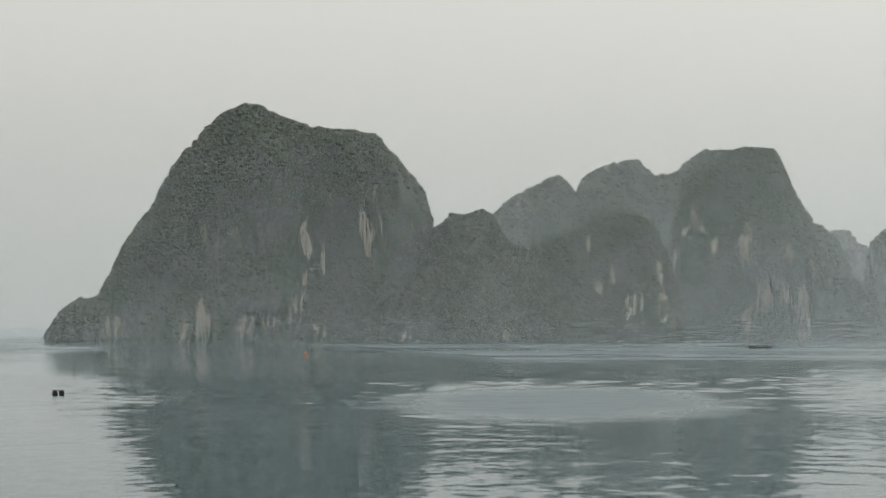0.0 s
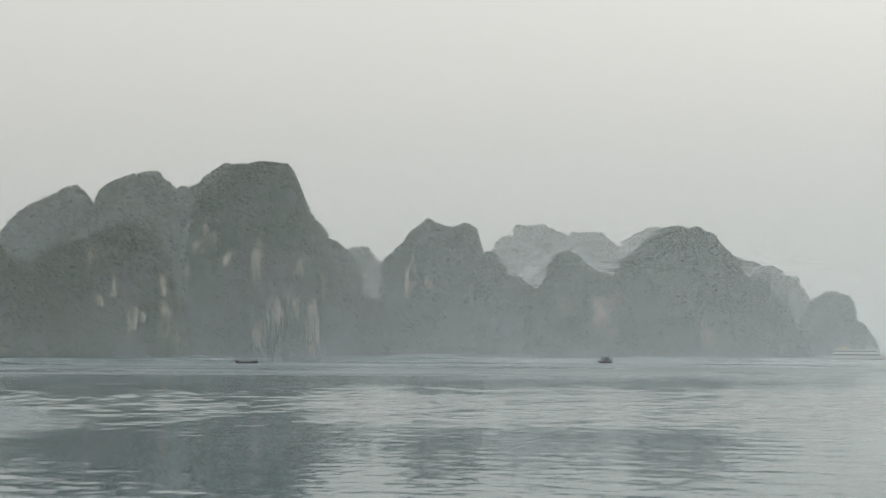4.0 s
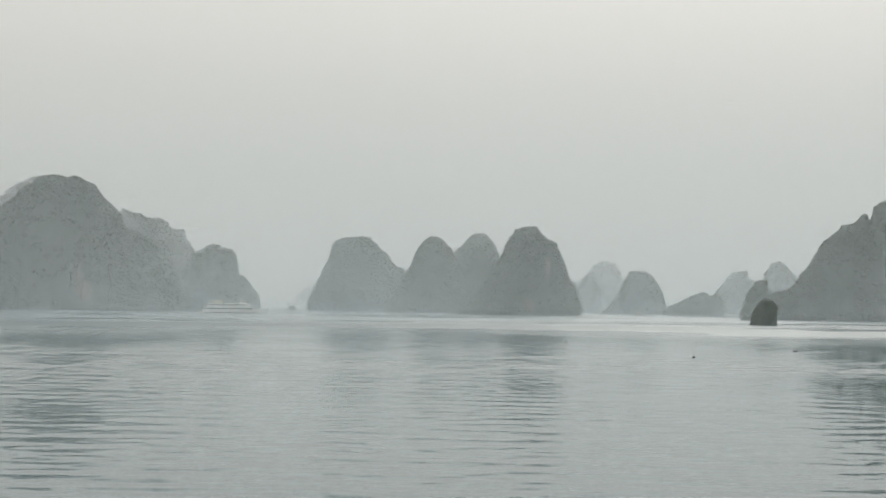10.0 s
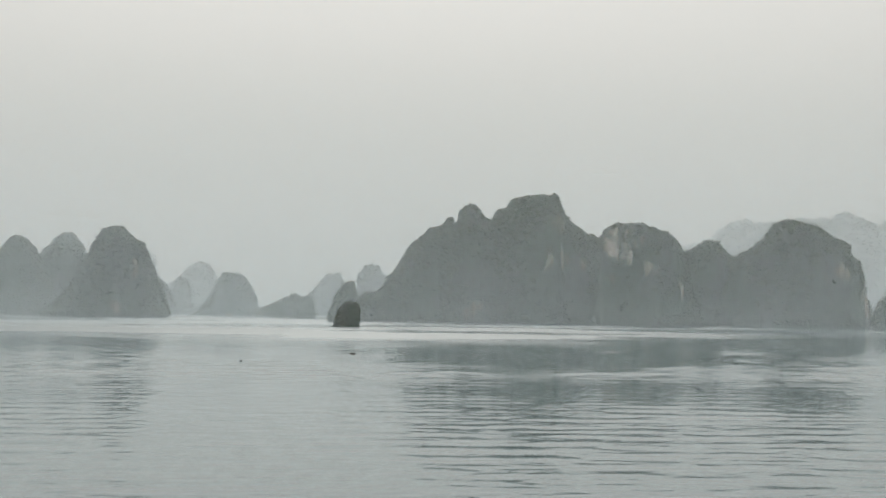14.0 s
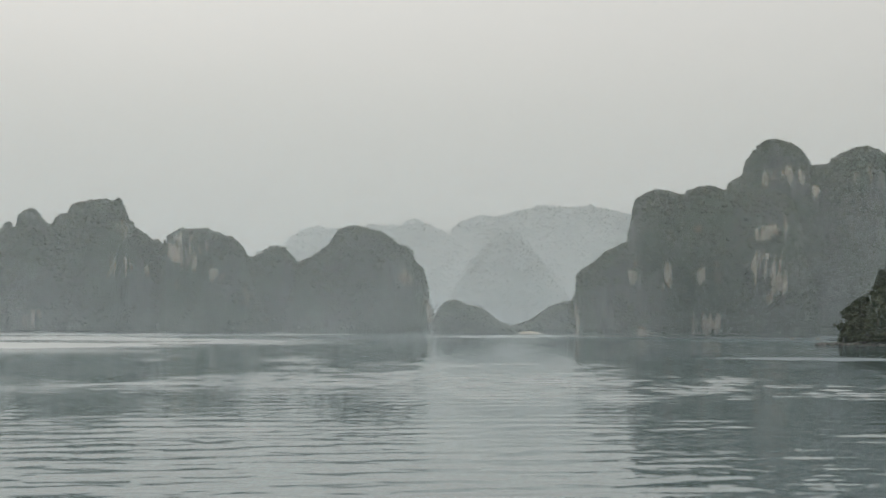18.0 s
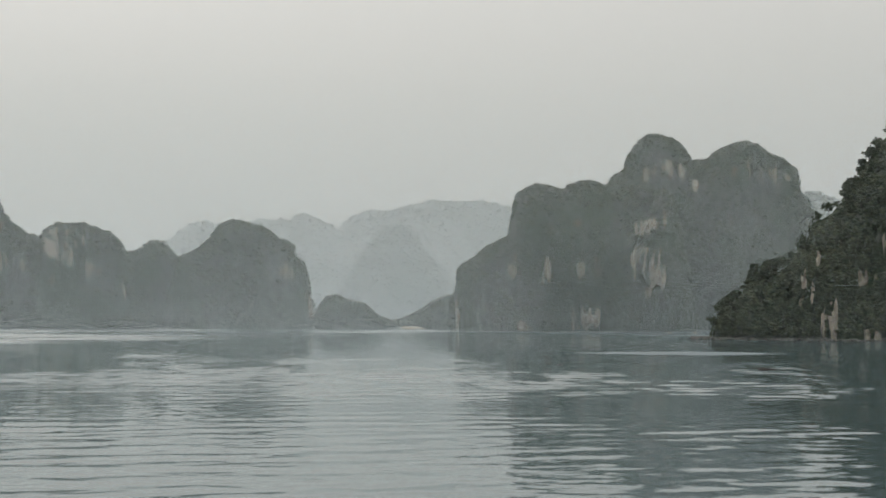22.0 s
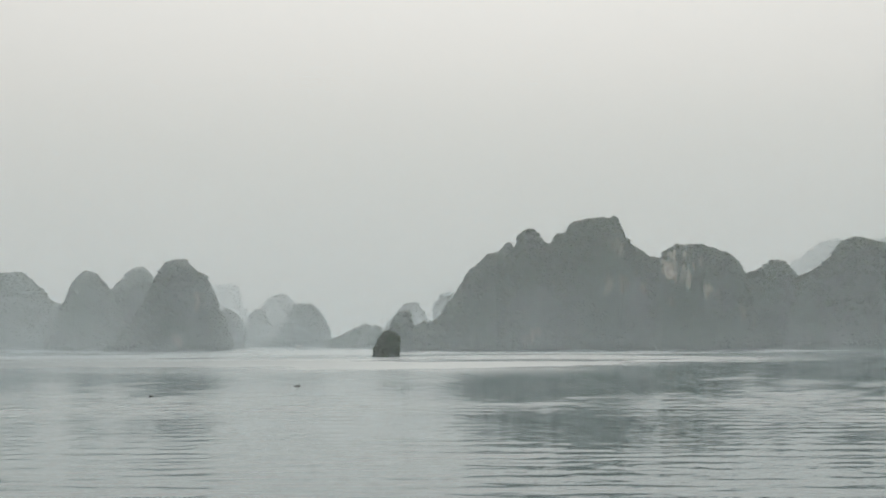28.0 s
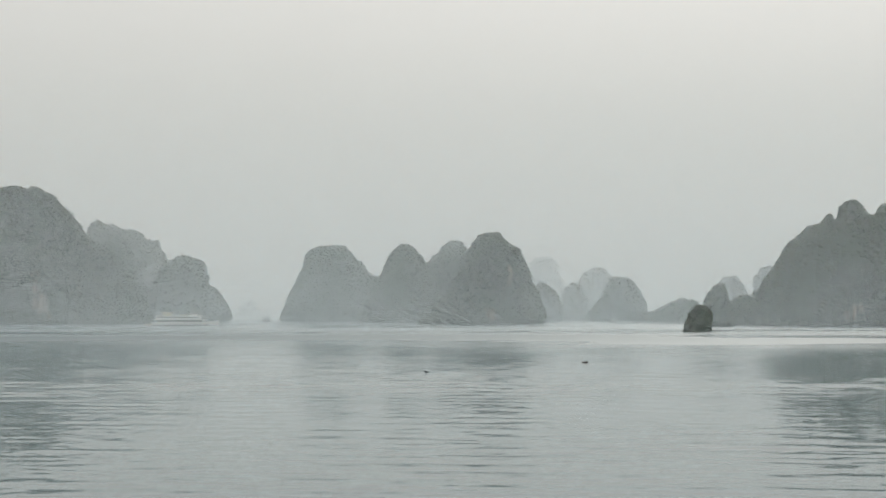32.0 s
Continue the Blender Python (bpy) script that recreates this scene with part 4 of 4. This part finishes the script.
def cruise_ship(x, y, heading):
    ship = tagged(new("cruise_ship"), "white three-deck cruise boat with rows of dark windows", "ship")
    ship.matrix_world = pose(x, y, 0, 0, 0, heading)
    part("hull", hull_mesh(34, 7.2, 0.9, 1.5, 1.3, 0.9), WHITE, ship)
    part("waterline_band", block(-16.4, 11.5, -3.66, 3.66, 0.05, 0.32, 0.03), DARK_WOOD, ship, "dark band along the waterline")
    part("stern_platform", block(-20.5, -16.6, -2.6, 2.6, 0.35, 0.75), CREAM, ship)
    part("stern_awning", block(-20.3, -16.8, -2.7, 2.7, 2.3, 2.42), GREY_ROOF, ship)
    for px in (-20, -17.2):
        for py in (-2.5, 2.5):
            part("post", rod((px, py, 0.7), (px, py, 2.35), 0.06), WHITE, ship)
    for k, (x0, x1, w, z0, z1) in enumerate(((-15.5, 10.5, 3.3, 1.35, 3.15), (-14.6, 8.2, 3.2, 3.4, 5.0))):
        deck = part("cabin_deck", block(x0, x1, -w, w, z0, z1, 0.08), WHITE, ship)
        part("deck_slab", block(x0 - 0.7, x1 + 1.3, -w - 0.45, w + 0.45, z1, z1 + 0.22, 0.05), WHITE, ship)
        px = x0 + 0.9
        while px < x1 - 1.6:
            for sy in (-1, 1):
                part("window", block(px, px + 1.25, min(sy * (w - 0.03), sy * (w + 0.05)), max(sy * (w - 0.03), sy * (w + 0.05)), z0 + 0.65, z1 - 0.35, 0.02), DARK_GLASS, deck)
            px += 1.62
        for sy in (-1, 1):
            part("rail", rod((x0 - 0.6, sy * (w + 0.4), z1 + 0.95), (x1 + 1.2, sy * (w + 0.4), z1 + 0.95), 0.05), WHITE, ship)
            for px in np.arange(x0 - 0.5, x1 + 1.1, 2.6):
                part("rail_post", rod((px, sy * (w + 0.4), z1 + 0.2), (px, sy * (w + 0.4), z1 + 0.95), 0.035), WHITE, ship)
    part("sun_awning", block(-13.0, -3.2, -2.9, 2.9, 7.05, 7.2, 0.05), WHITE, ship, "pale sun awning over the top deck")
    for px in (-12.7, -9.6, -6.5, -3.5):
        for py in (-2.7, 2.7):
            part("post", rod((px, py, 5.2), (px, py, 7.1), 0.07), WHITE, ship)
    part("bar_cabin", block(-11.5, -6.5, -2.0, 2.0, 5.2, 6.9, 0.08), CREAM, ship)
    house = part("wheelhouse", block(2.6, 6.4, -2.1, 2.1, 5.2, 6.75, 0.1, 0.08), WHITE, ship)
    part("window", block(6.3, 6.42, -1.7, 1.7, 5.75, 6.4, 0.02), DARK_GLASS, house)
    for sy in (-1, 1):
        part("window", block(3.2, 5.8, min(sy * 2.0, sy * 2.12), max(sy * 2.0, sy * 2.12), 5.75, 6.4, 0.02), DARK_GLASS, house)
    part("mast", rod((4.4, 0, 6.7), (4.2, 0, 9.3), 0.09), WHITE, ship)
    part("crosstree", rod((4.28, -0.8, 8.3), (4.28, 0.8, 8.3), 0.05), WHITE, ship)
    for px in np.arange(-2.0, 2.0, 1.3):
        part("deck_lounger", block(px, px + 0.7, -2.4, -0.6, 5.22, 5.62, 0.05), CREAM, ship)
    return ship


def fishing_boat(x, y, heading):
    boat = tagged(new("fishing_boat"), "dark wooden fishing boat with a low canopy on posts", "boat")
    boat.matrix_world = pose(x, y, 0, 0, 0, heading)
    part("hull", hull_mesh(8.4, 2.1, 0.35, 0.65, 0.95, 0.7), DARK_WOOD, boat)
    part("gunwale", rod((-3.9, -0.98, 0.78), (2.0, -1.03, 0.72), 0.06), GREY_ROOF, boat)
    part("gunwale", rod((-3.9, 0.98, 0.78), (2.0, 1.03, 0.72), 0.06), GREY_ROOF, boat)
    part("canopy", block(-3.9, 0.6, -1.05, 1.05, 2.02, 2.22, 0.05), DARK_WOOD, boat, "flat dark boarded canopy")
    for px in (-3.7, -1.6, 0.4):
        for py in (-0.92, 0.92):
            part("post", rod((px, py, 0.5), (px, py, 2.08), 0.07), DARK_WOOD, boat)
    part("engine_box", block(-3.2, -2.0, -0.55, 0.55, 0.4, 1.2, 0.06), DARK_WOOD, boat)
    for px, hgt in ((-1.2, 0.95), (-0.2, 1.1), (1.1, 0.9)):
        part("crate", block(px, px + 0.7, -0.5, 0.4, 0.42, hgt, 0.05), GREY_ROOF, boat)
    part("net_pile", block(1.9, 2.8, -0.5, 0.5, 0.4, 1.0, 0.2, 0.4), DARK_WOOD, boat)
    part("bow_pole", rod((3.6, 0, 0.9), (4.05, 0, 3.0), 0.05), DARK_WOOD, boat)
    part("pennant", block(3.86, 4.32, -0.02, 0.02, 2.35, 2.75, 0.008), RED, boat, "small faded red pennant")
    return boat


def small_trawler(x, y, heading):
    boat = tagged(new("small_trawler"), "dark stubby work boat with a tall wheelhouse", "boat")
    boat.matrix_world = pose(x, y, 0, 0, 0, heading)
    part("hull", hull_mesh(10.5, 3.9, 0.5, 1.1, 1.1, 0.8), DARK_WOOD, boat)
    house = part("wheelhouse", block(-3.4, 0.6, -1.15, 1.15, 0.8, 2.9, 0.08, 0.05), GREY_ROOF, boat)
    for sy in (-1, 1):
        for px in (-2.9, -1.6, -0.5):
            part("window", block(px, px + 0.8, min(sy * 1.1, sy * 1.18), max(sy * 1.1, sy * 1.18), 1.9, 2.5, 0.02), DARK_GLASS, house)
    part("window", block(0.56, 0.66, -0.85, 0.85, 1.9, 2.55, 0.02), DARK_GLASS, house)
    part("roof", block(-3.7, 1.0, -1.4, 1.4, 2.9, 3.05, 0.04), DARK_WOOD, boat)
    part("mast", rod((-0.8, 0, 3.0), (-0.8, 0, 4.9), 0.08), CREAM, boat)
    part("lamp", block(-0.95, -0.65, -0.15, 0.15, 4.6, 4.95, 0.05), WHITE, boat)
    part("rail", rod((1.0, -1.5, 1.7), (4.6, -0.4, 2.3), 0.04), GREY_ROOF, boat)
    part("rail", rod((1.0, 1.5, 1.7), (4.6, 0.4, 2.3), 0.04), GREY_ROOF, boat)
    return boat


def tour_boat(x, y, heading):
    boat = tagged(new("tour_boat"), "small two-deck tour boat seen through haze", "boat")
    boat.matrix_world = pose(x, y, 0, 0, 0, heading)
    part("hull", hull_mesh(17, 5.2, 0.6, 1.0, 0.9, 0.9), DARK_WOOD, boat)
    cabin = part("cabin", block(-7, 4.2, -2.2, 2.2, 0.9, 2.7, 0.07), GREY_ROOF, boat)
    for px in np.arange(-6.4, 3.4, 1.5):
        for sy in (-1, 1):
            part("window", block(px, px + 1.0, min(sy * 2.17, sy * 2.25), max(sy * 2.17, sy * 2.25), 1.5, 2.3, 0.02), DARK_GLASS, cabin)
    for py in (-1.3, 0.3):
        part("window", block(-7.06, -6.96, py, py + 1.0, 1.4, 2.3, 0.02), DARK_GLASS, cabin)
    part("deck_slab", block(-7.4, 5.0, -2.5, 2.5, 2.7, 2.85, 0.04), CREAM, boat)
    part("awning", block(-6.8, 3.0, -2.3, 2.3, 4.3, 4.42, 0.04), GREY_ROOF, boat)
    for px in (-6.5, -3.4, -0.3, 2.7):
        for py in (-2.1, 2.1):
            part("post", rod((px, py, 2.8), (px, py, 4.35), 0.06), DARK_WOOD, boat)
    return boat


def floating_house(x, y, heading):
    home = tagged(new("floating_house"), "small pale floating hut on a raft", "hut")
    home.matrix_world = pose(x, y, 0, 0, 0, heading)
    part("raft", block(-3.6, 3.6, -2.4, 2.4, -0.1, 0.35, 0.06), DARK_WOOD, home)
    wall = part("wall", block(-2.4, 2.2, -1.6, 1.6, 0.35, 2.2, 0.05), CREAM, home)
    part("door", block(-0.4, 0.5, -1.66, -1.56, 0.4, 1.95, 0.02), DARK_WOOD, wall)
    part("window", block(1.0, 1.8, -1.66, -1.56, 1.1, 1.8, 0.02), DARK_GLASS, wall)
    part("roof", block(-2.9, 2.7, -2.0, 2.0, 2.2, 2.65, 0.05, 0.35), WHITE, home)
    return home


cruise_ship(480, 884, -26)
fishing_boat(119, 671, 168)
small_trawler(272, 704, 40)
tour_boat(634, 1112, 58)
floating_house(751, 879, -35)
bpy.data.objects["floating_house"].scale = (0.6, 0.6, 0.7)
bpy.data.objects["small_trawler"].scale = (0.85, 0.85, 0.85)


def skiff(x, y, heading):
    boat = tagged(new("skiff"), "tiny pale open skiff moored under the cliffs", "boat", "skiffs under the cliffs")
    boat.matrix_world = pose(x, y, 0, 0, 0, heading)
    part("hull", hull_mesh(4.2, 1.3, 0.2, 0.4, 0.35, 0.7), CREAM, boat)
    part("thwart", block(-0.6, -0.3, -0.5, 0.5, 0.3, 0.38, 0.02), DARK_WOOD, boat)
    part("thwart", block(0.6, 0.9, -0.45, 0.45, 0.3, 0.38, 0.02), DARK_WOOD, boat)
    return boat


first = skiff(741, 256, 20)
for hx, hy, hd in ((737, 265, 30), (746, 244, -15)):
    copy_thing(first, pose(hx, hy, 0, 0, 0, hd))


# ---- floats and drifting debris ----
def net_float(name, x, y, size, mat, label):
    thing = tagged(new(name), label, "float")
    thing.matrix_world = pose(x, y, 0, 0, 0, 20)
    bm = bmesh.new()
    bmesh.ops.create_uvsphere(bm, u_segments=14, v_segments=9, radius=size)
    for v in bm.verts:
        v.co.z = max(v.co.z * 0.75 + size * 0.2, -size * 0.35)
    part("body", bm, mat, thing)
    part("ring", rod((0, 0, size * 0.85), (0, 0, size * 1.25), size * 0.16), BLACK, thing)


def drum_float(x, y):
    thing = tagged(new("drum_float"), "pair of black drums lashed together, floating low", "float")
    thing.matrix_world = pose(x, y, 0, 0, 0, 12)
    for px in (-0.42, 0.42):
        bm = bmesh.new()
        bmesh.ops.create_cone(bm, cap_ends=True, segments=16, radius1=0.36, radius2=0.36, depth=0.75, matrix=pose(px, 0, 0.14, 90))
        bmesh.ops.bevel(bm, geom=bm.edges[:], offset=0.03, segments=2, affect="EDGES", profile=0.5)
        part("drum", bm, BLACK, thing)
    part("lashing", rod((-0.8, 0, 0.5), (0.8, 0, 0.5), 0.05), DARK_WOOD, thing)


def driftwood(x, y, length, turn, r):
    thing = tagged(new("driftwood"), "dark waterlogged driftwood floating on the calm water", "driftwood")
    thing.matrix_world = pose(x, y, 0, 0, 0, turn)
    part("log", rod((-length / 2, 0, 0.04), (length / 2, 0.1, 0.12), r), DARK_WOOD, thing)
    part("branch", rod((length * 0.1, 0, 0.05), (length * 0.25, 0.2, r * 2.4), r * 0.4), DARK_WOOD, thing)
    part("weed", block(-length * 0.35, length * 0.1, -r * 1.6, r * 1.6, -0.05, r * 1.1, 0.05, 0.4), DARK_WOOD, thing, "tangle of dark weed")


drum_float(-50, 232.8)
net_float("buoy", -41.5, 540.7, 0.55, ORANGE, "small bright orange net buoy")
net_float("buoy", -67, 565, 0.42, BLACK, "small black net buoy")
net_float("buoy", -118, 574, 0.40, BLACK, "small black net buoy")
net_float("buoy", 246, 236, 0.24, BLACK, "small black net buoy")
net_float("buoy", -250.9, 1040, 0.8, BLACK, "small black net buoy")
net_float("buoy", -243.7, 1040, 0.7, BLACK, "small black net buoy")
driftwood(288, 257, 1.0, -40, 0.16)
driftwood(356.5, 137, 0.9, -60, 0.15)
driftwood(354.3, 101.7, 2.6, -75, 0.12)
driftwood(357, 103.5, 1.6, -60, 0.10)
driftwood(360, 98, 1.2, -80, 0.12)


# ---- small beach between the islet and the stepped island ----
def beach(x, y, heading):
    bm = bmesh.new()
    n, m = 24, 6
    g = [[bm.verts.new((i / n * 13 - 6.5 + random.uniform(-0.2, 0.2), j / m * 6 - 3, -0.3 + 1.5 * (j / m) ** 1.3 * math.sin(i / n * math.pi) ** 0.5 + random.uniform(0, 0.08))) for j in range(m + 1)] for i in range(n + 1)]
    for i in range(n):
        for j in range(m):
            bm.faces.new((g[i][j], g[i + 1][j], g[i + 1][j + 1], g[i][j + 1]))
    me = bpy.data.meshes.new("beach")
    bm.to_mesh(me)
    bm.free()
    me.materials.append(SAND)
    ob = tagged(new("beach", me), "small strip of pale sand at the water's edge", "beach", kind="structure")
    ob.matrix_world = pose(x, y, 0, 0, 0, heading)


beach(820, 425, -60)


# ---- the near wooded slope: trees and shore boulders ----
def tree(height, spread, seed):
    rg = random.Random(seed)
    thing = tagged(new("tree"), "small dark broad-leaved tree rooted in the rock", "tree", "trees on the wooded slope")
    bm = bmesh.new()
    lean = Vector((rg.uniform(-0.3, 0.3), rg.uniform(-0.3, 0.3), 1))
    tips = []

    def limb(p, q, r0, r1):
        d = (q - p)
        bmesh.ops.create_cone(bm, cap_ends=True, segments=6, radius1=r0, radius2=r1, depth=d.length, matrix=Matrix.Translation((p + q) / 2) @ d.to_track_quat("Z", "Y").to_matrix().to_4x4())

    fork = lean * (height * 0.45)
    limb(Vector((0, 0, -0.8)), fork, 0.16, 0.11)
    for k in range(6):
        a = k * 1.05 + rg.uniform(-0.3, 0.3)
        tip = fork + Vector((math.cos(a) * spread * rg.uniform(0.35, 0.8), math.sin(a) * spread * rg.uniform(0.35, 0.8), height * rg.uniform(0.2, 0.48)))
        limb(fork, tip, 0.08, 0.03)
        tips.append(tip)
    part("trunk", bm, BARK, thing, "thin grey trunk and limbs")
    pos, size = [], []
    for tip in tips + [fork + Vector((0, 0, height * 0.5))]:
        for _ in range(10):
            d = Vector((rg.gauss(0, 1), rg.gauss(0, 1), rg.gauss(0, 0.6))) * spread * 0.26
            pos.append(tip + d)
            size.append(rg.uniform(0.22, 0.5))
    v, f = clumps(np.array([p[:] for p in pos]), np.array(size), seed, 0.7)
    mesh_part("crown", mesh_of("crown", v, f, [LEAF]), thing, "loose crown of dark leaf clumps")
    return thing


def boulder(seed):
    rg = random.Random(seed)
    bm = bmesh.new()
    bmesh.ops.create_icosphere(bm, subdivisions=3, radius=1)
    off = Vector((seed * 3.1, seed, 0))
    for v in bm.verts:
        v.co *= 1 + 0.35 * noise.noise(v.co * 1.1 + off) + 0.12 * noise.noise(v.co * 3.1 + off)
        v.co.z = max(v.co.z * rg.uniform(0.62, 0.64), -0.35)
    me = bpy.data.meshes.new("boulder")
    bm.to_mesh(me)
    bm.free()
    me.materials.append(SHORE_ROCK)
    return tagged(new("boulder", me), "tide-stained limestone boulder at the foot of the slope", "boulder", "boulders along the shore")


rg = np.random.default_rng(5)
kinds = [tree(3.6, 1.7, 1), tree(4.6, 2.1, 2), tree(2.9, 1.5, 3), tree(4.0, 1.3, 4)]
ns = near_slope
along = np.concatenate([rg.uniform(0.03, 0.75, 130), rg.uniform(0.03, 0.6, 60)]) * ns.long
rise = np.concatenate([rg.uniform(-0.9, -0.05, 130), rg.normal(0, 0.05, 60)])
spots = [p for p in ns.at(along, ns.even(rise)) if p[2] > 2.0]
for k, p in enumerate(spots):
    m = pose(p[0], p[1], p[2] - 0.2, rg.uniform(-9, 9), rg.uniform(-9, 9), rg.uniform(0, 360))
    if k < 4:
        kinds[k].matrix_world = m
    else:
        copy_thing(kinds[k % 4], m)

stones = [boulder(k) for k in range(5)]
along = np.concatenate([np.linspace(0.004, 0.10, 26), np.linspace(0.10, 0.62, 70)]) * ns.long
edge = list(ns.at(along + rg.uniform(-0.3, 0.3, along.size), np.full(along.size, -0.998)))
edge += [edge[0] - np.append(ns.side, 0) * (0.9 + 0.9 * k) for k in range(5)]
for k, p in enumerate(edge):
    s = rg.uniform(0.45, 1.5)
    m = pose(p[0] + rg.uniform(-0.8, 0.3), p[1] + rg.uniform(-0.8, 0.3), 0.12 * s, 0, 0, rg.uniform(0, 360)) @ Matrix.Diagonal((s * 1.2, s, s * 0.9, 1))
    if k < 5:
        stones[k].matrix_world = m
    else:
        ob = stones[k % 5].copy()
        scene.collection.objects.link(ob)
        ob.matrix_world = m
